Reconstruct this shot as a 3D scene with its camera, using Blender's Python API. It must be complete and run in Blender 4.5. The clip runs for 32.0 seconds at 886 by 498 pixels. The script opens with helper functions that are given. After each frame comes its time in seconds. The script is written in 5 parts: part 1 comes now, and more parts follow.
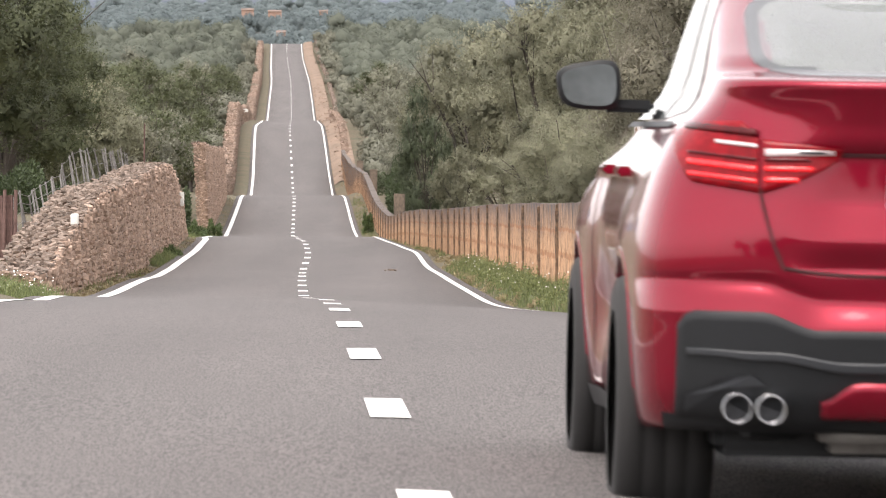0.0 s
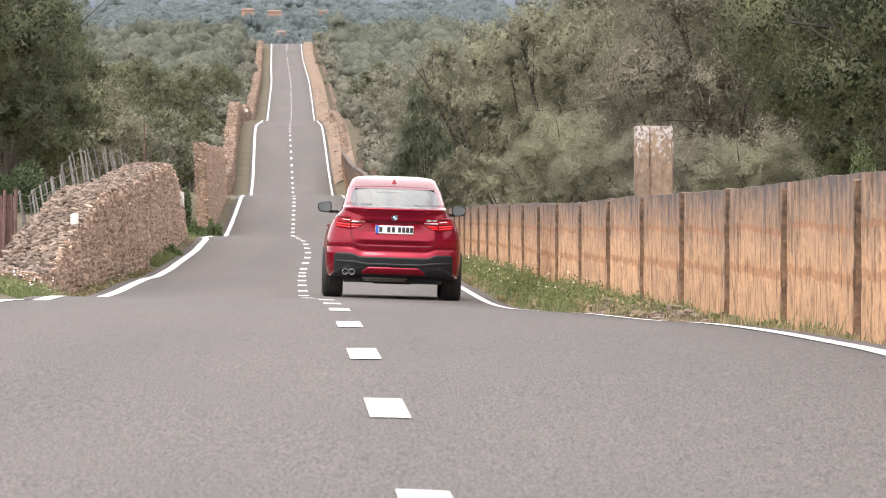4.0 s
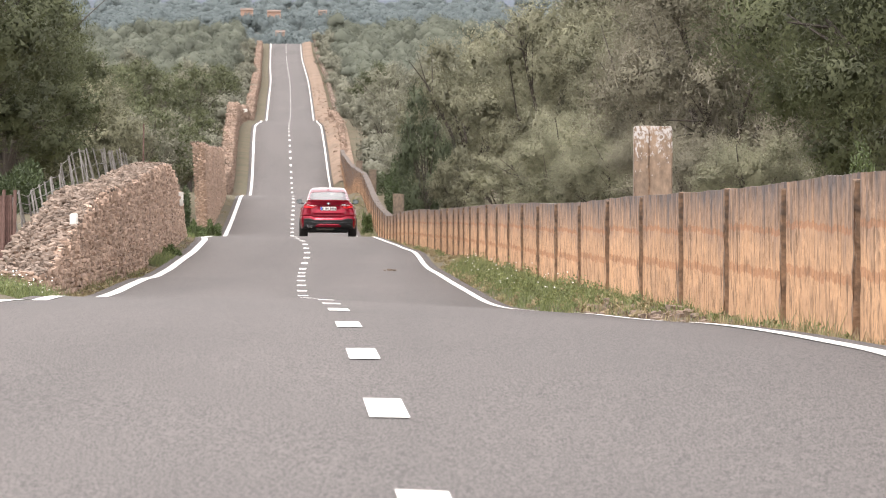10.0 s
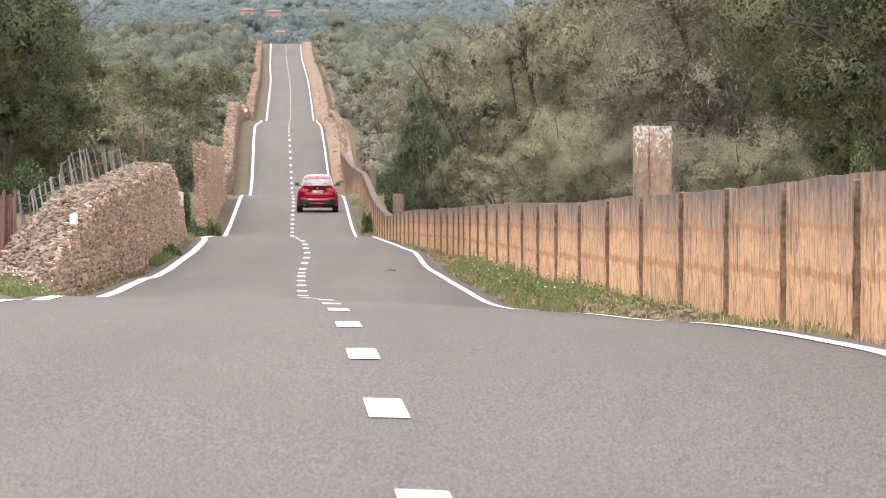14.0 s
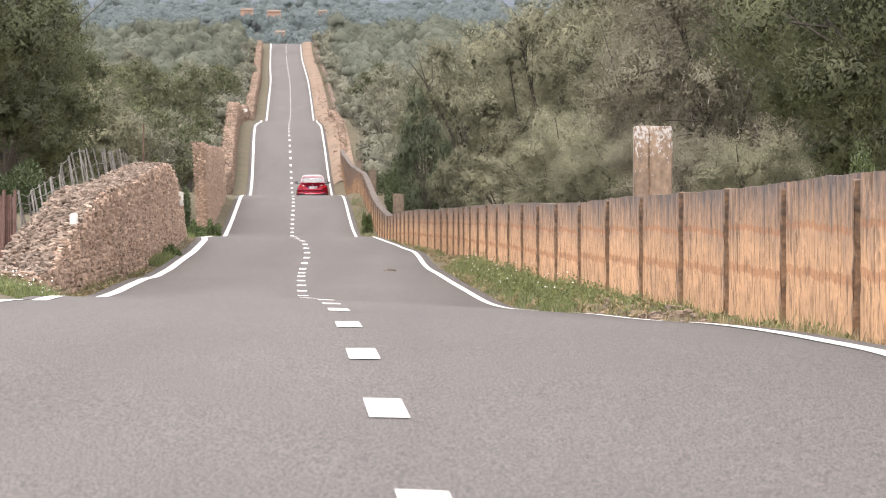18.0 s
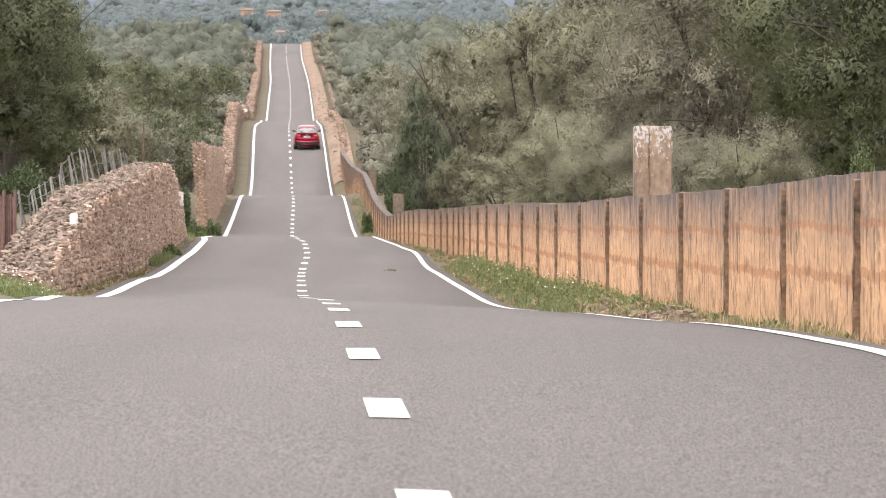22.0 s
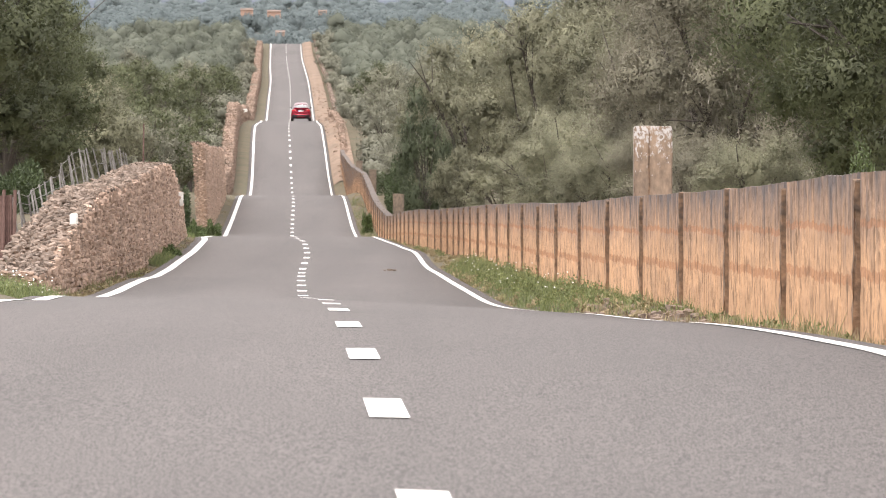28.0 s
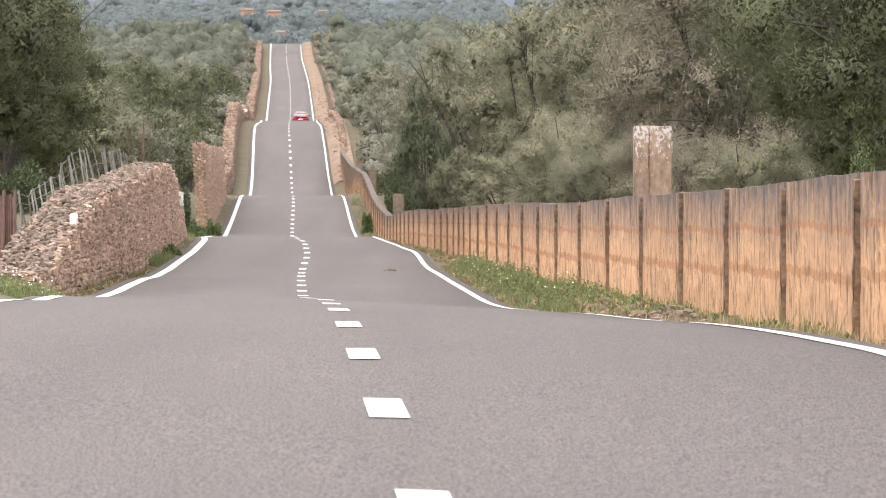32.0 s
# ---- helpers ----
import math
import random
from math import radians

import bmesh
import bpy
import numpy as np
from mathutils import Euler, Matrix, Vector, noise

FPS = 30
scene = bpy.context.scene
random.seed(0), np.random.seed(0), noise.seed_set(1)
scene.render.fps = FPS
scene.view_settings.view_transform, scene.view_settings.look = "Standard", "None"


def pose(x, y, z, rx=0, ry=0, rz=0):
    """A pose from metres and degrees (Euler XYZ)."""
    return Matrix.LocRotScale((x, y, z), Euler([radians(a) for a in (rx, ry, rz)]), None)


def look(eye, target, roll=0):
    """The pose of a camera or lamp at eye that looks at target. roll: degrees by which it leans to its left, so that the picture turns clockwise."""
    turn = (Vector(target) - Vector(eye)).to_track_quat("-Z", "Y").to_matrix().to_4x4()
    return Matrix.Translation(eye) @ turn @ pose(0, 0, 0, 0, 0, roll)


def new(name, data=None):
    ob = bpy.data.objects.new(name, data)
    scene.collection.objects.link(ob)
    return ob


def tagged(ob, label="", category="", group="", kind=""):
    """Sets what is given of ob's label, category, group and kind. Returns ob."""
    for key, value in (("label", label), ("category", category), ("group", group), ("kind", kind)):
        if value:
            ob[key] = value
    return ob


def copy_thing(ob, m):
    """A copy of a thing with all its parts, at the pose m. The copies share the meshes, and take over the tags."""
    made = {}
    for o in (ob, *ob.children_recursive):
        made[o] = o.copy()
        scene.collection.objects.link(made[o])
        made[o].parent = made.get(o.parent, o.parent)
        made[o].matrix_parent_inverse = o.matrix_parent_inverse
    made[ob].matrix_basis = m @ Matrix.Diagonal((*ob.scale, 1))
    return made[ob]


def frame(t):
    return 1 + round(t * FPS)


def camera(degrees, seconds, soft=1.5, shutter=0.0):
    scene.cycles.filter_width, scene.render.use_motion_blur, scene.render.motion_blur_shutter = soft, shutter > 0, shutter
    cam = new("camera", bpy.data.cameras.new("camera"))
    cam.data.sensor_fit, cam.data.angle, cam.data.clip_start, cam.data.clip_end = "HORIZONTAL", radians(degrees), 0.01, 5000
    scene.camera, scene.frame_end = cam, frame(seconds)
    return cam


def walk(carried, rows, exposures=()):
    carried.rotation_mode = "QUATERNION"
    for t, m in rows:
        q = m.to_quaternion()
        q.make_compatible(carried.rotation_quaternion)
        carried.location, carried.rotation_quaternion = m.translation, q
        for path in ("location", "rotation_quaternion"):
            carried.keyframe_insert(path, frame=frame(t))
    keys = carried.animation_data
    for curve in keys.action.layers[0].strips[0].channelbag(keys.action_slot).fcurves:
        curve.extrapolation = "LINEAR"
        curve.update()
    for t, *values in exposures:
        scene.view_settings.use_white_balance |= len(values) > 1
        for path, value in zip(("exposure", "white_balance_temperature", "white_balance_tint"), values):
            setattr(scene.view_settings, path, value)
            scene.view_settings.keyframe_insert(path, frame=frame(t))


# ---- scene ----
EYE_H = 0.87
cam = camera(7.539, 32.0, soft=1.0, shutter=0.4)
cam.data.dof.use_dof, cam.data.dof.focus_distance, cam.data.dof.aperture_fstop = True, 62.0, 25.0
LENS = 11900.0
aim = pose(0, 0, EYE_H, 89.321, 0, 0)
walk(cam, [(0.0, pose(0, 0, EYE_H, 89.321, 0, 0.007)), (7.0, pose(0, 0, EYE_H, 89.321, 0, 0.006)),
           (9.5, aim), (32.0, aim)],
     exposures=[(0.0, 1.58, 6750, 14), (3.5, 1.63, 6750, 14), (6.0, 1.68, 6800, 14), (32.0, 1.70, 6800, 14)])

# ---- light: a high overcast sky ----
world = bpy.data.worlds.new("sky")
scene.world = world
world.use_nodes = True
wn = world.node_tree.nodes
wl = world.node_tree.links
sky = wn.new("ShaderNodeTexSky")
sky.sky_type = "NISHITA"
sky.sun_disc = False
sky.sun_elevation = radians(68)
sky.sun_rotation = radians(210)
sky.dust_density = 2.0
sky.air_density = 1.0
grey = wn.new("ShaderNodeHueSaturation")
grey.inputs["Saturation"].default_value = 0.12
wl.new(sky.outputs[0], grey.inputs["Color"])
wl.new(grey.outputs[0], wn["Background"].inputs["Color"])
wn["Background"].inputs["Strength"].default_value = 0.15

sun_data = bpy.data.lights.new("sun", "SUN")
sun_data.energy = 0.75
sun_data.angle = radians(28)
sun_data.color = (1.0, 0.95, 0.88)
sun = new("sun", sun_data)
sun.matrix_world = look((0, 0, 0), (0.20, 0.34, -1.0))

# ---- materials ----


def mat(name, base, base2=None, rough=0.7, metal=0.0, scale=4.0, fine=60.0, bump=0.0, bump_scale=50.0, dist=0.01,
        coat=0.0, squash=(1, 1, 1), island=0.0, each=0.0, spec=0.5, emit=0.0, leafy=0.0):
    m = bpy.data.materials.new(name)
    m.use_nodes = True
    n, l = m.node_tree.nodes, m.node_tree.links
    p = n["Principled BSDF"]
    co = n.new("ShaderNodeTexCoord")
    mp = n.new("ShaderNodeMapping")
    mp.inputs["Scale"].default_value = squash
    l.new(co.outputs["Object"], mp.inputs["Vector"])
    base2 = base2 or tuple(c * 0.72 for c in base)
    mix = n.new("ShaderNodeMix")
    mix.data_type = "RGBA"
    mix.inputs["A"].default_value = (*base, 1)
    mix.inputs["B"].default_value = (*base2, 1)
    t1 = n.new("ShaderNodeTexNoise")
    t1.inputs["Scale"].default_value = scale
    t1.inputs["Detail"].default_value = 5
    l.new(mp.outputs[0], t1.inputs["Vector"])
    t2 = n.new("ShaderNodeTexNoise")
    t2.inputs["Scale"].default_value = fine
    t2.inputs["Detail"].default_value = 3
    l.new(mp.outputs[0], t2.inputs["Vector"])
    add = n.new("ShaderNodeMath")
    add.operation = "ADD"
    l.new(t1.outputs["Fac"], add.inputs[0])
    l.new(t2.outputs["Fac"], add.inputs[1])
    rng = n.new("ShaderNodeMapRange")
    rng.inputs["From Min"].default_value = 0.75
    rng.inputs["From Max"].default_value = 1.25
    l.new(add.outputs[0], rng.inputs["Value"])
    l.new(rng.outputs[0], mix.inputs["Factor"])
    out = mix.outputs["Result"]
    for amount, kind, socket in ((island, "ShaderNodeNewGeometry", "Random Per Island"), (each, "ShaderNodeObjectInfo", "Random")):
        if amount:
            src = n.new(kind)
            r2 = n.new("ShaderNodeMapRange")
            r2.inputs["To Min"].default_value = 1 - amount
            r2.inputs["To Max"].default_value = 1 + amount
            l.new(src.outputs[socket], r2.inputs["Value"])
            hs = n.new("ShaderNodeHueSaturation")
            l.new(r2.outputs[0], hs.inputs["Value"])
            l.new(out, hs.inputs["Color"])
            out = hs.outputs[0]
    l.new(out, p.inputs["Base Color"])
    p.inputs["Roughness"].default_value = rough
    p.inputs["Metallic"].default_value = metal
    p.inputs["Specular IOR Level"].default_value = spec
    p.inputs["Coat Weight"].default_value = coat
    p.inputs["Coat Roughness"].default_value = 0.04
    if emit:
        l.new(out, p.inputs["Emission Color"])
        p.inputs["Emission Strength"].default_value = emit
    if bump:
        t3 = n.new("ShaderNodeTexNoise")
        t3.inputs["Scale"].default_value = bump_scale
        t3.inputs["Detail"].default_value = 4
        l.new(mp.outputs[0], t3.inputs["Vector"])
        b = n.new("ShaderNodeBump")
        b.inputs["Strength"].default_value = bump
        b.inputs["Distance"].default_value = dist
        l.new(t3.outputs["Fac"], b.inputs["Height"])
        l.new(b.outputs[0], p.inputs["Normal"])
    if leafy:
        tr = n.new("ShaderNodeBsdfTranslucent")
        l.new(out, tr.inputs["Color"])
        ms = n.new("ShaderNodeMixShader")
        ms.inputs[0].default_value = leafy
        l.new(p.outputs[0], ms.inputs[1])
        l.new(tr.outputs[0], ms.inputs[2])
        l.new(ms.outputs[0], n["Material Output"].inputs["Surface"])
    return m


ASPHALT = mat("asphalt", (0.166, 0.148, 0.140), (0.026, 0.023, 0.0215), rough=0.75, scale=95.0, fine=260, bump=1.0, bump_scale=200, dist=0.006, spec=0.45, squash=(1, 0.16, 1))
for nd in ASPHALT.node_tree.nodes:
    if nd.bl_idname == "ShaderNodeMapRange":
        nd.inputs["From Min"].default_value, nd.inputs["From Max"].default_value = 0.84, 1.16
# worn wheel tracks and pale or dark lengths of the asphalt
an, al = ASPHALT.node_tree.nodes, ASPHALT.node_tree.links
for scale_, size_ in (((1.0, 0.012, 1.0), 0.9), ((1.0, 0.18, 1.0), 0.35)):
    worn_co, worn_map, worn, worn_to, worn_mix = (an.new(k) for k in ("ShaderNodeTexCoord", "ShaderNodeMapping", "ShaderNodeTexNoise", "ShaderNodeMapRange", "ShaderNodeHueSaturation"))
    worn_map.inputs["Scale"].default_value = scale_
    worn.inputs["Scale"].default_value, worn.inputs["Detail"].default_value = size_, 3
    worn_to.inputs["From Min"].default_value, worn_to.inputs["From Max"].default_value = 0.3, 0.7
    worn_to.inputs["To Min"].default_value, worn_to.inputs["To Max"].default_value = 0.90, 1.10
    al.new(worn_co.outputs["Object"], worn_map.inputs["Vector"])
    al.new(worn_map.outputs[0], worn.inputs["Vector"])
    al.new(worn.outputs["Fac"], worn_to.inputs["Value"])
    al.new(worn_to.outputs[0], worn_mix.inputs["Value"])
    al.new(an["Principled BSDF"].inputs["Base Color"].links[0].from_socket, worn_mix.inputs["Color"])
    al.new(worn_mix.outputs[0], an["Principled BSDF"].inputs["Base Color"])
WHITE_PAINT = mat("road_paint", (0.80, 0.79, 0.76), (0.66, 0.65, 0.62), rough=0.6, scale=3, fine=70, bump=0.2, bump_scale=80)
SOIL = mat("soil", (0.130, 0.098, 0.064), (0.070, 0.070, 0.038), rough=0.95, scale=0.5, fine=9, bump=0.6, bump_scale=14, dist=0.03)
RED_SOIL = mat("red_soil", (0.245, 0.170, 0.120), (0.150, 0.108, 0.078), rough=0.95, scale=0.25, fine=2, bump=0.8, bump_scale=5, dist=0.08)
STONE = mat("field_stone", (0.44, 0.312, 0.238), (0.28, 0.200, 0.153), rough=0.92, scale=0.45, fine=14, bump=0.5, bump_scale=25, dist=0.02, island=0.17)
STONE_ONE = mat("single_stone", (0.26, 0.200, 0.162), (0.130, 0.100, 0.080), rough=0.92, scale=2.5, fine=18, bump=0.5, bump_scale=25, dist=0.02, each=0.34)
TOP_STONE = mat("weathered_stone", (0.25, 0.190, 0.152), (0.125, 0.095, 0.076), rough=0.92, scale=1.5, fine=14, bump=0.5, bump_scale=25, dist=0.02, island=0.34)
FAR_STONE = mat("far_field_stone", (0.29, 0.205, 0.155), (0.175, 0.126, 0.097), rough=0.92, scale=0.3, fine=6, island=0.15)
RUBBLE = mat("wall_core", (0.37, 0.255, 0.182), (0.20, 0.138, 0.10), rough=0.95, scale=2.2, fine=11, bump=1.0, bump_scale=9, dist=0.06)
BARK = mat("bark", (0.085, 0.070, 0.058), (0.045, 0.038, 0.032), rough=0.9, scale=3, fine=30, bump=0.6, bump_scale=25, dist=0.02)
OLIVE = mat("olive_leaf", (0.305, 0.300, 0.200), (0.190, 0.190, 0.130), rough=0.7, scale=0.6, fine=2.2, island=0.10, each=0.16, leafy=0.42)
# olive leaf for the middle distance, paled by haze put into its colour
SLOPE_OLIVE = mat("hazed_olive_leaf", (0.285, 0.283, 0.212), (0.198, 0.199, 0.150), rough=0.75, scale=0.5, fine=2.0, island=0.05, each=0.16, leafy=0.40)
OAK = mat("oak_leaf", (0.128, 0.142, 0.068), (0.074, 0.085, 0.041), rough=0.6, scale=0.6, fine=2.2, island=0.14, each=0.18, leafy=0.30)
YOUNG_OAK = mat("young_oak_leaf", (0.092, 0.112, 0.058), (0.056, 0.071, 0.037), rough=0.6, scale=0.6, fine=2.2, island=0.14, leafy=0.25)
SCRUB = mat("scrub_leaf", (0.165, 0.165, 0.120), (0.110, 0.111, 0.082), rough=0.8, scale=0.3, fine=1.5, island=0.12)
GREY_LEAF = mat("dry_leaf", (0.262, 0.244, 0.176), (0.165, 0.155, 0.112), rough=0.7, scale=0.6, fine=2.2, island=0.12, each=0.12, leafy=0.34)
TWIG = mat("pale_twig", (0.27, 0.24, 0.20), (0.17, 0.15, 0.125), rough=0.85, scale=2, fine=20, island=0.3)
# far leaves: the haze of the distance is put into these base colours
WOODS = mat("hazed_slope_leaf", (0.172, 0.188, 0.146), (0.124, 0.137, 0.109), rough=0.9, scale=0.15, fine=0.6, island=0.08, leafy=0.35)
FAR_WOODS = mat("hazed_distant_leaf", (0.168, 0.203, 0.205), (0.134, 0.164, 0.168), rough=0.95, scale=0.05, fine=0.4, island=0.03, leafy=0.35)
GRASS = mat("grass_blade", (0.20, 0.235, 0.095), (0.11, 0.140, 0.052), rough=0.65, scale=0.8, fine=3, island=0.4, leafy=0.25)
PETAL = mat("white_petal", (0.75, 0.74, 0.70), rough=0.7, scale=5)


def weathered_wall(name, low, mid, top, height):
    """Render-coated wall: ochre below, grey lichen weathering along the top, streaks of painted shade and two rusty
    bands.
    """
    m = mat(name, low, mid, rough=0.92, scale=4.5, fine=16.0, bump=0.8, bump_scale=15.0, dist=0.03, squash=(1.0, 0.35, 0.45), each=0.08, spec=0.2)
    for nd in m.node_tree.nodes:
        if nd.bl_idname == "ShaderNodeMapRange" and nd.inputs["From Min"].default_value == 0.75:
            nd.inputs["From Min"].default_value, nd.inputs["From Max"].default_value = 0.80, 1.20
    n, l = m.node_tree.nodes, m.node_tree.links
    p = n["Principled BSDF"]
    under = p.inputs["Base Color"].links[0].from_socket
    co = n.new("ShaderNodeTexCoord")
    sep = n.new("ShaderNodeSeparateXYZ")
    l.new(co.outputs["Object"], sep.inputs[0])
    ragged = n.new("ShaderNodeTexNoise")
    ragged.inputs["Scale"].default_value = 5.0
    ragged.inputs["Detail"].default_value = 6
    mp = n.new("ShaderNodeMapping")
    mp.inputs["Scale"].default_value = (1, 0.7, 0.45)
    l.new(co.outputs["Object"], mp.inputs["Vector"])
    l.new(mp.outputs[0], ragged.inputs["Vector"])
    shift = n.new("ShaderNodeMath")
    shift.operation = "MULTIPLY_ADD"
    l.new(ragged.outputs["Fac"], shift.inputs[0])
    shift.inputs[1].default_value = 0.9 * height
    l.new(sep.outputs["Z"], shift.inputs[2])
    r = n.new("ShaderNodeMapRange")
    r.inputs["From Min"].default_value = 0.90 * height
    r.inputs["From Max"].default_value = 1.46 * height
    l.new(shift.outputs[0], r.inputs["Value"])
    mx = n.new("ShaderNodeMix")
    mx.data_type = "RGBA"
    l.new(r.outputs[0], mx.inputs["Factor"])
    l.new(under, mx.inputs["A"])
    mx.inputs["B"].default_value = (*top, 1)
    out = mx.outputs["Result"]
    for level, wide in ((0.66, 0.022), (0.36, 0.032)):
        ad = n.new("ShaderNodeMath")
        ad.operation = "MULTIPLY_ADD"
        l.new(ragged.outputs["Fac"], ad.inputs[0])
        ad.inputs[1].default_value = 0.10 * height
        l.new(sep.outputs["Z"], ad.inputs[2])
        cmp = n.new("ShaderNodeMath")
        cmp.operation = "COMPARE"
        l.new(ad.outputs[0], cmp.inputs[0])
        cmp.inputs[1].default_value = level * height + 0.05 * height
        cmp.inputs[2].default_value = wide * height
        half = n.new("ShaderNodeMath")
        half.operation = "MULTIPLY"
        l.new(cmp.outputs[0], half.inputs[0])
        half.inputs[1].default_value = 0.55
        m2 = n.new("ShaderNodeMix")
        m2.data_type = "RGBA"
        l.new(half.outputs[0], m2.inputs["Factor"])
        l.new(out, m2.inputs["A"])
        m2.inputs["B"].default_value = (0.34, 0.15, 0.075, 1)
        out = m2.outputs["Result"]
    # dark pits drawn out downwards, the shadows of the relief put into the colour
    mp2 = n.new("ShaderNodeMapping")
    mp2.inputs["Scale"].default_value = (1, 0.55, 0.40)
    l.new(co.outputs["Object"], mp2.inputs["Vector"])
    pit_shade = n.new("ShaderNodeTexNoise")
    pit_shade.inputs["Scale"].default_value = 9.0
    pit_shade.inputs["Detail"].default_value = 6
    pit_shade.inputs["Roughness"].default_value = 0.75
    l.new(mp2.outputs[0], pit_shade.inputs["Vector"])
    deep = n.new("ShaderNodeMapRange")
    deep.inputs["From Min"].default_value = 0.54
    deep.inputs["From Max"].default_value = 0.59
    deep.inputs["To Max"].default_value = 0.42
    l.new(pit_shade.outputs["Fac"], deep.inputs["Value"])
    m3 = n.new("ShaderNodeMix")
    m3.data_type = "RGBA"
    l.new(deep.outputs[0], m3.inputs["Factor"])
    l.new(out, m3.inputs["A"])
    m3.inputs["B"].default_value = (0.11, 0.068, 0.045, 1)
    # long fine dark lines, shade of the relief's grooves put into the colour
    mp3 = n.new("ShaderNodeMapping")
    mp3.inputs["Scale"].default_value = (1, 0.62, 0.10)
    l.new(co.outputs["Object"], mp3.inputs["Vector"])
    line = n.new("ShaderNodeTexNoise")
    line.inputs["Scale"].default_value = 21.0
    line.inputs["Detail"].default_value = 7
    line.inputs["Roughness"].default_value = 0.72
    l.new(mp3.outputs[0], line.inputs["Vector"])
    thin = n.new("ShaderNodeMapRange")
    thin.inputs["From Min"].default_value = 0.545
    thin.inputs["From Max"].default_value = 0.585
    thin.inputs["To Max"].default_value = 0.62
    l.new(line.outputs["Fac"], thin.inputs["Value"])
    m4 = n.new("ShaderNodeMix")
    m4.data_type = "RGBA"
    l.new(thin.outputs[0], m4.inputs["Factor"])
    l.new(m3.outputs["Result"], m4.inputs["A"])
    m4.inputs["B"].default_value = (0.10, 0.068, 0.048, 1)
    l.new(m4.outputs["Result"], p.inputs["Base Color"])
    return m


FENCE_H = 1.12
RENDER_COAT = weathered_wall("ochre_render", (0.565, 0.342, 0.200), (0.46, 0.280, 0.168), (0.125, 0.108, 0.106), FENCE_H)
JOINT = mat("dark_joint", (0.24, 0.145, 0.088), (0.075, 0.051, 0.037), rough=0.95, scale=6, fine=20, bump=0.8, bump_scale=12, dist=0.03)
PILLAR = mat("pillar_render", (0.30, 0.212, 0.150), (0.15, 0.108, 0.080), rough=0.92, scale=3.0, fine=22, bump=0.9, bump_scale=12, dist=0.03, squash=(1, 1, 0.5))
n_, l_ = PILLAR.node_tree.nodes, PILLAR.node_tree.links
co_, sep_, flake, sum_, cut_, mix_ = (n_.new(k) for k in ("ShaderNodeTexCoord", "ShaderNodeSeparateXYZ", "ShaderNodeTexNoise", "ShaderNodeMath", "ShaderNodeMapRange", "ShaderNodeMix"))
l_.new(co_.outputs["Object"], sep_.inputs[0])
map_ = n_.new("ShaderNodeMapping")
map_.inputs["Scale"].default_value = (1.2, 1.0, 0.7)
l_.new(co_.outputs["Object"], map_.inputs["Vector"])
l_.new(map_.outputs[0], flake.inputs["Vector"])
flake.inputs["Scale"].default_value, flake.inputs["Detail"].default_value = 26.0, 12
flake.inputs["Roughness"].default_value = 0.68
sum_.operation = "MULTIPLY_ADD"
l_.new(sep_.outputs["Z"], sum_.inputs[0])
sum_.inputs[1].default_value = 0.36
l_.new(flake.outputs["Fac"], sum_.inputs[2])
cut_.inputs["From Min"].default_value, cut_.inputs["From Max"].default_value = 1.12, 1.19
l_.new(sum_.outputs[0], cut_.inputs["Value"])
mix_.data_type = "RGBA"
l_.new(cut_.outputs[0], mix_.inputs["Factor"])
l_.new(n_["Principled BSDF"].inputs["Base Color"].links[0].from_socket, mix_.inputs["A"])
mix_.inputs["B"].default_value = (0.46, 0.43, 0.41, 1)
l_.new(mix_.outputs["Result"], n_["Principled BSDF"].inputs["Base Color"])
OLD_PILLAR = mat("weathered_pillar", (0.20, 0.150, 0.112), (0.090, 0.070, 0.054), rough=0.95, scale=3.0, fine=16, bump=0.8, bump_scale=12, dist=0.03, squash=(1, 1, 0.5))
ROUGH_TOP = mat("lichen_coping", (0.15, 0.122, 0.105), (0.085, 0.070, 0.062), rough=0.95, scale=3, fine=22, bump=0.9, bump_scale=15, dist=0.03)

# ---- helpers of this scene ----


def mesh_of(name, verts, faces, material, smooth=False):
    me = bpy.data.meshes.new(name)
    me.from_pydata([tuple(v) for v in verts], [], [tuple(f) for f in faces])
    me.materials.append(material)
    if smooth:
        me.polygons.foreach_set("use_smooth", [True] * len(me.polygons))
    me.update()
    return me


def piece(name, me, parent=None, label=""):
    ob = new(name, me)
    if parent:
        ob.parent = parent
    if label:
        ob["label"] = label
    return ob


def part(name, bm, material, parent, label="", smooth=False):
    me = bpy.data.meshes.new(name)
    bmesh.ops.recalc_face_normals(bm, faces=bm.faces)
    bm.to_mesh(me)
    bm.free()
    me.materials.append(material)
    if smooth:
        me.polygons.foreach_set("use_smooth", [True] * len(me.polygons))
    return piece(name, me, parent, label)


def add_box(bm, x0, x1, y0, y1, z0, z1, bevel=0.0):
    r = bmesh.ops.create_cube(bm, size=1)
    bmesh.ops.transform(bm, verts=r["verts"], matrix=Matrix.Translation(((x0 + x1) / 2, (y0 + y1) / 2, (z0 + z1) / 2)) @ Matrix.Diagonal((x1 - x0, y1 - y0, z1 - z0, 1)))
    if bevel:
        edges = list({e for v in r["verts"] for e in v.link_edges})
        bmesh.ops.bevel(bm, geom=edges, offset=bevel, segments=2, affect="EDGES")


def add_tube(bm, a, b, r0, r1=None, n=10, caps=True):
    a, b = Vector(a), Vector(b)
    r1 = r0 if r1 is None else r1
    m = Matrix.Translation((a + b) / 2) @ (b - a).to_track_quat("Z", "Y").to_matrix().to_4x4()
    bmesh.ops.create_cone(bm, cap_ends=caps, segments=n, radius1=r0, radius2=r1, depth=(b - a).length, matrix=m)


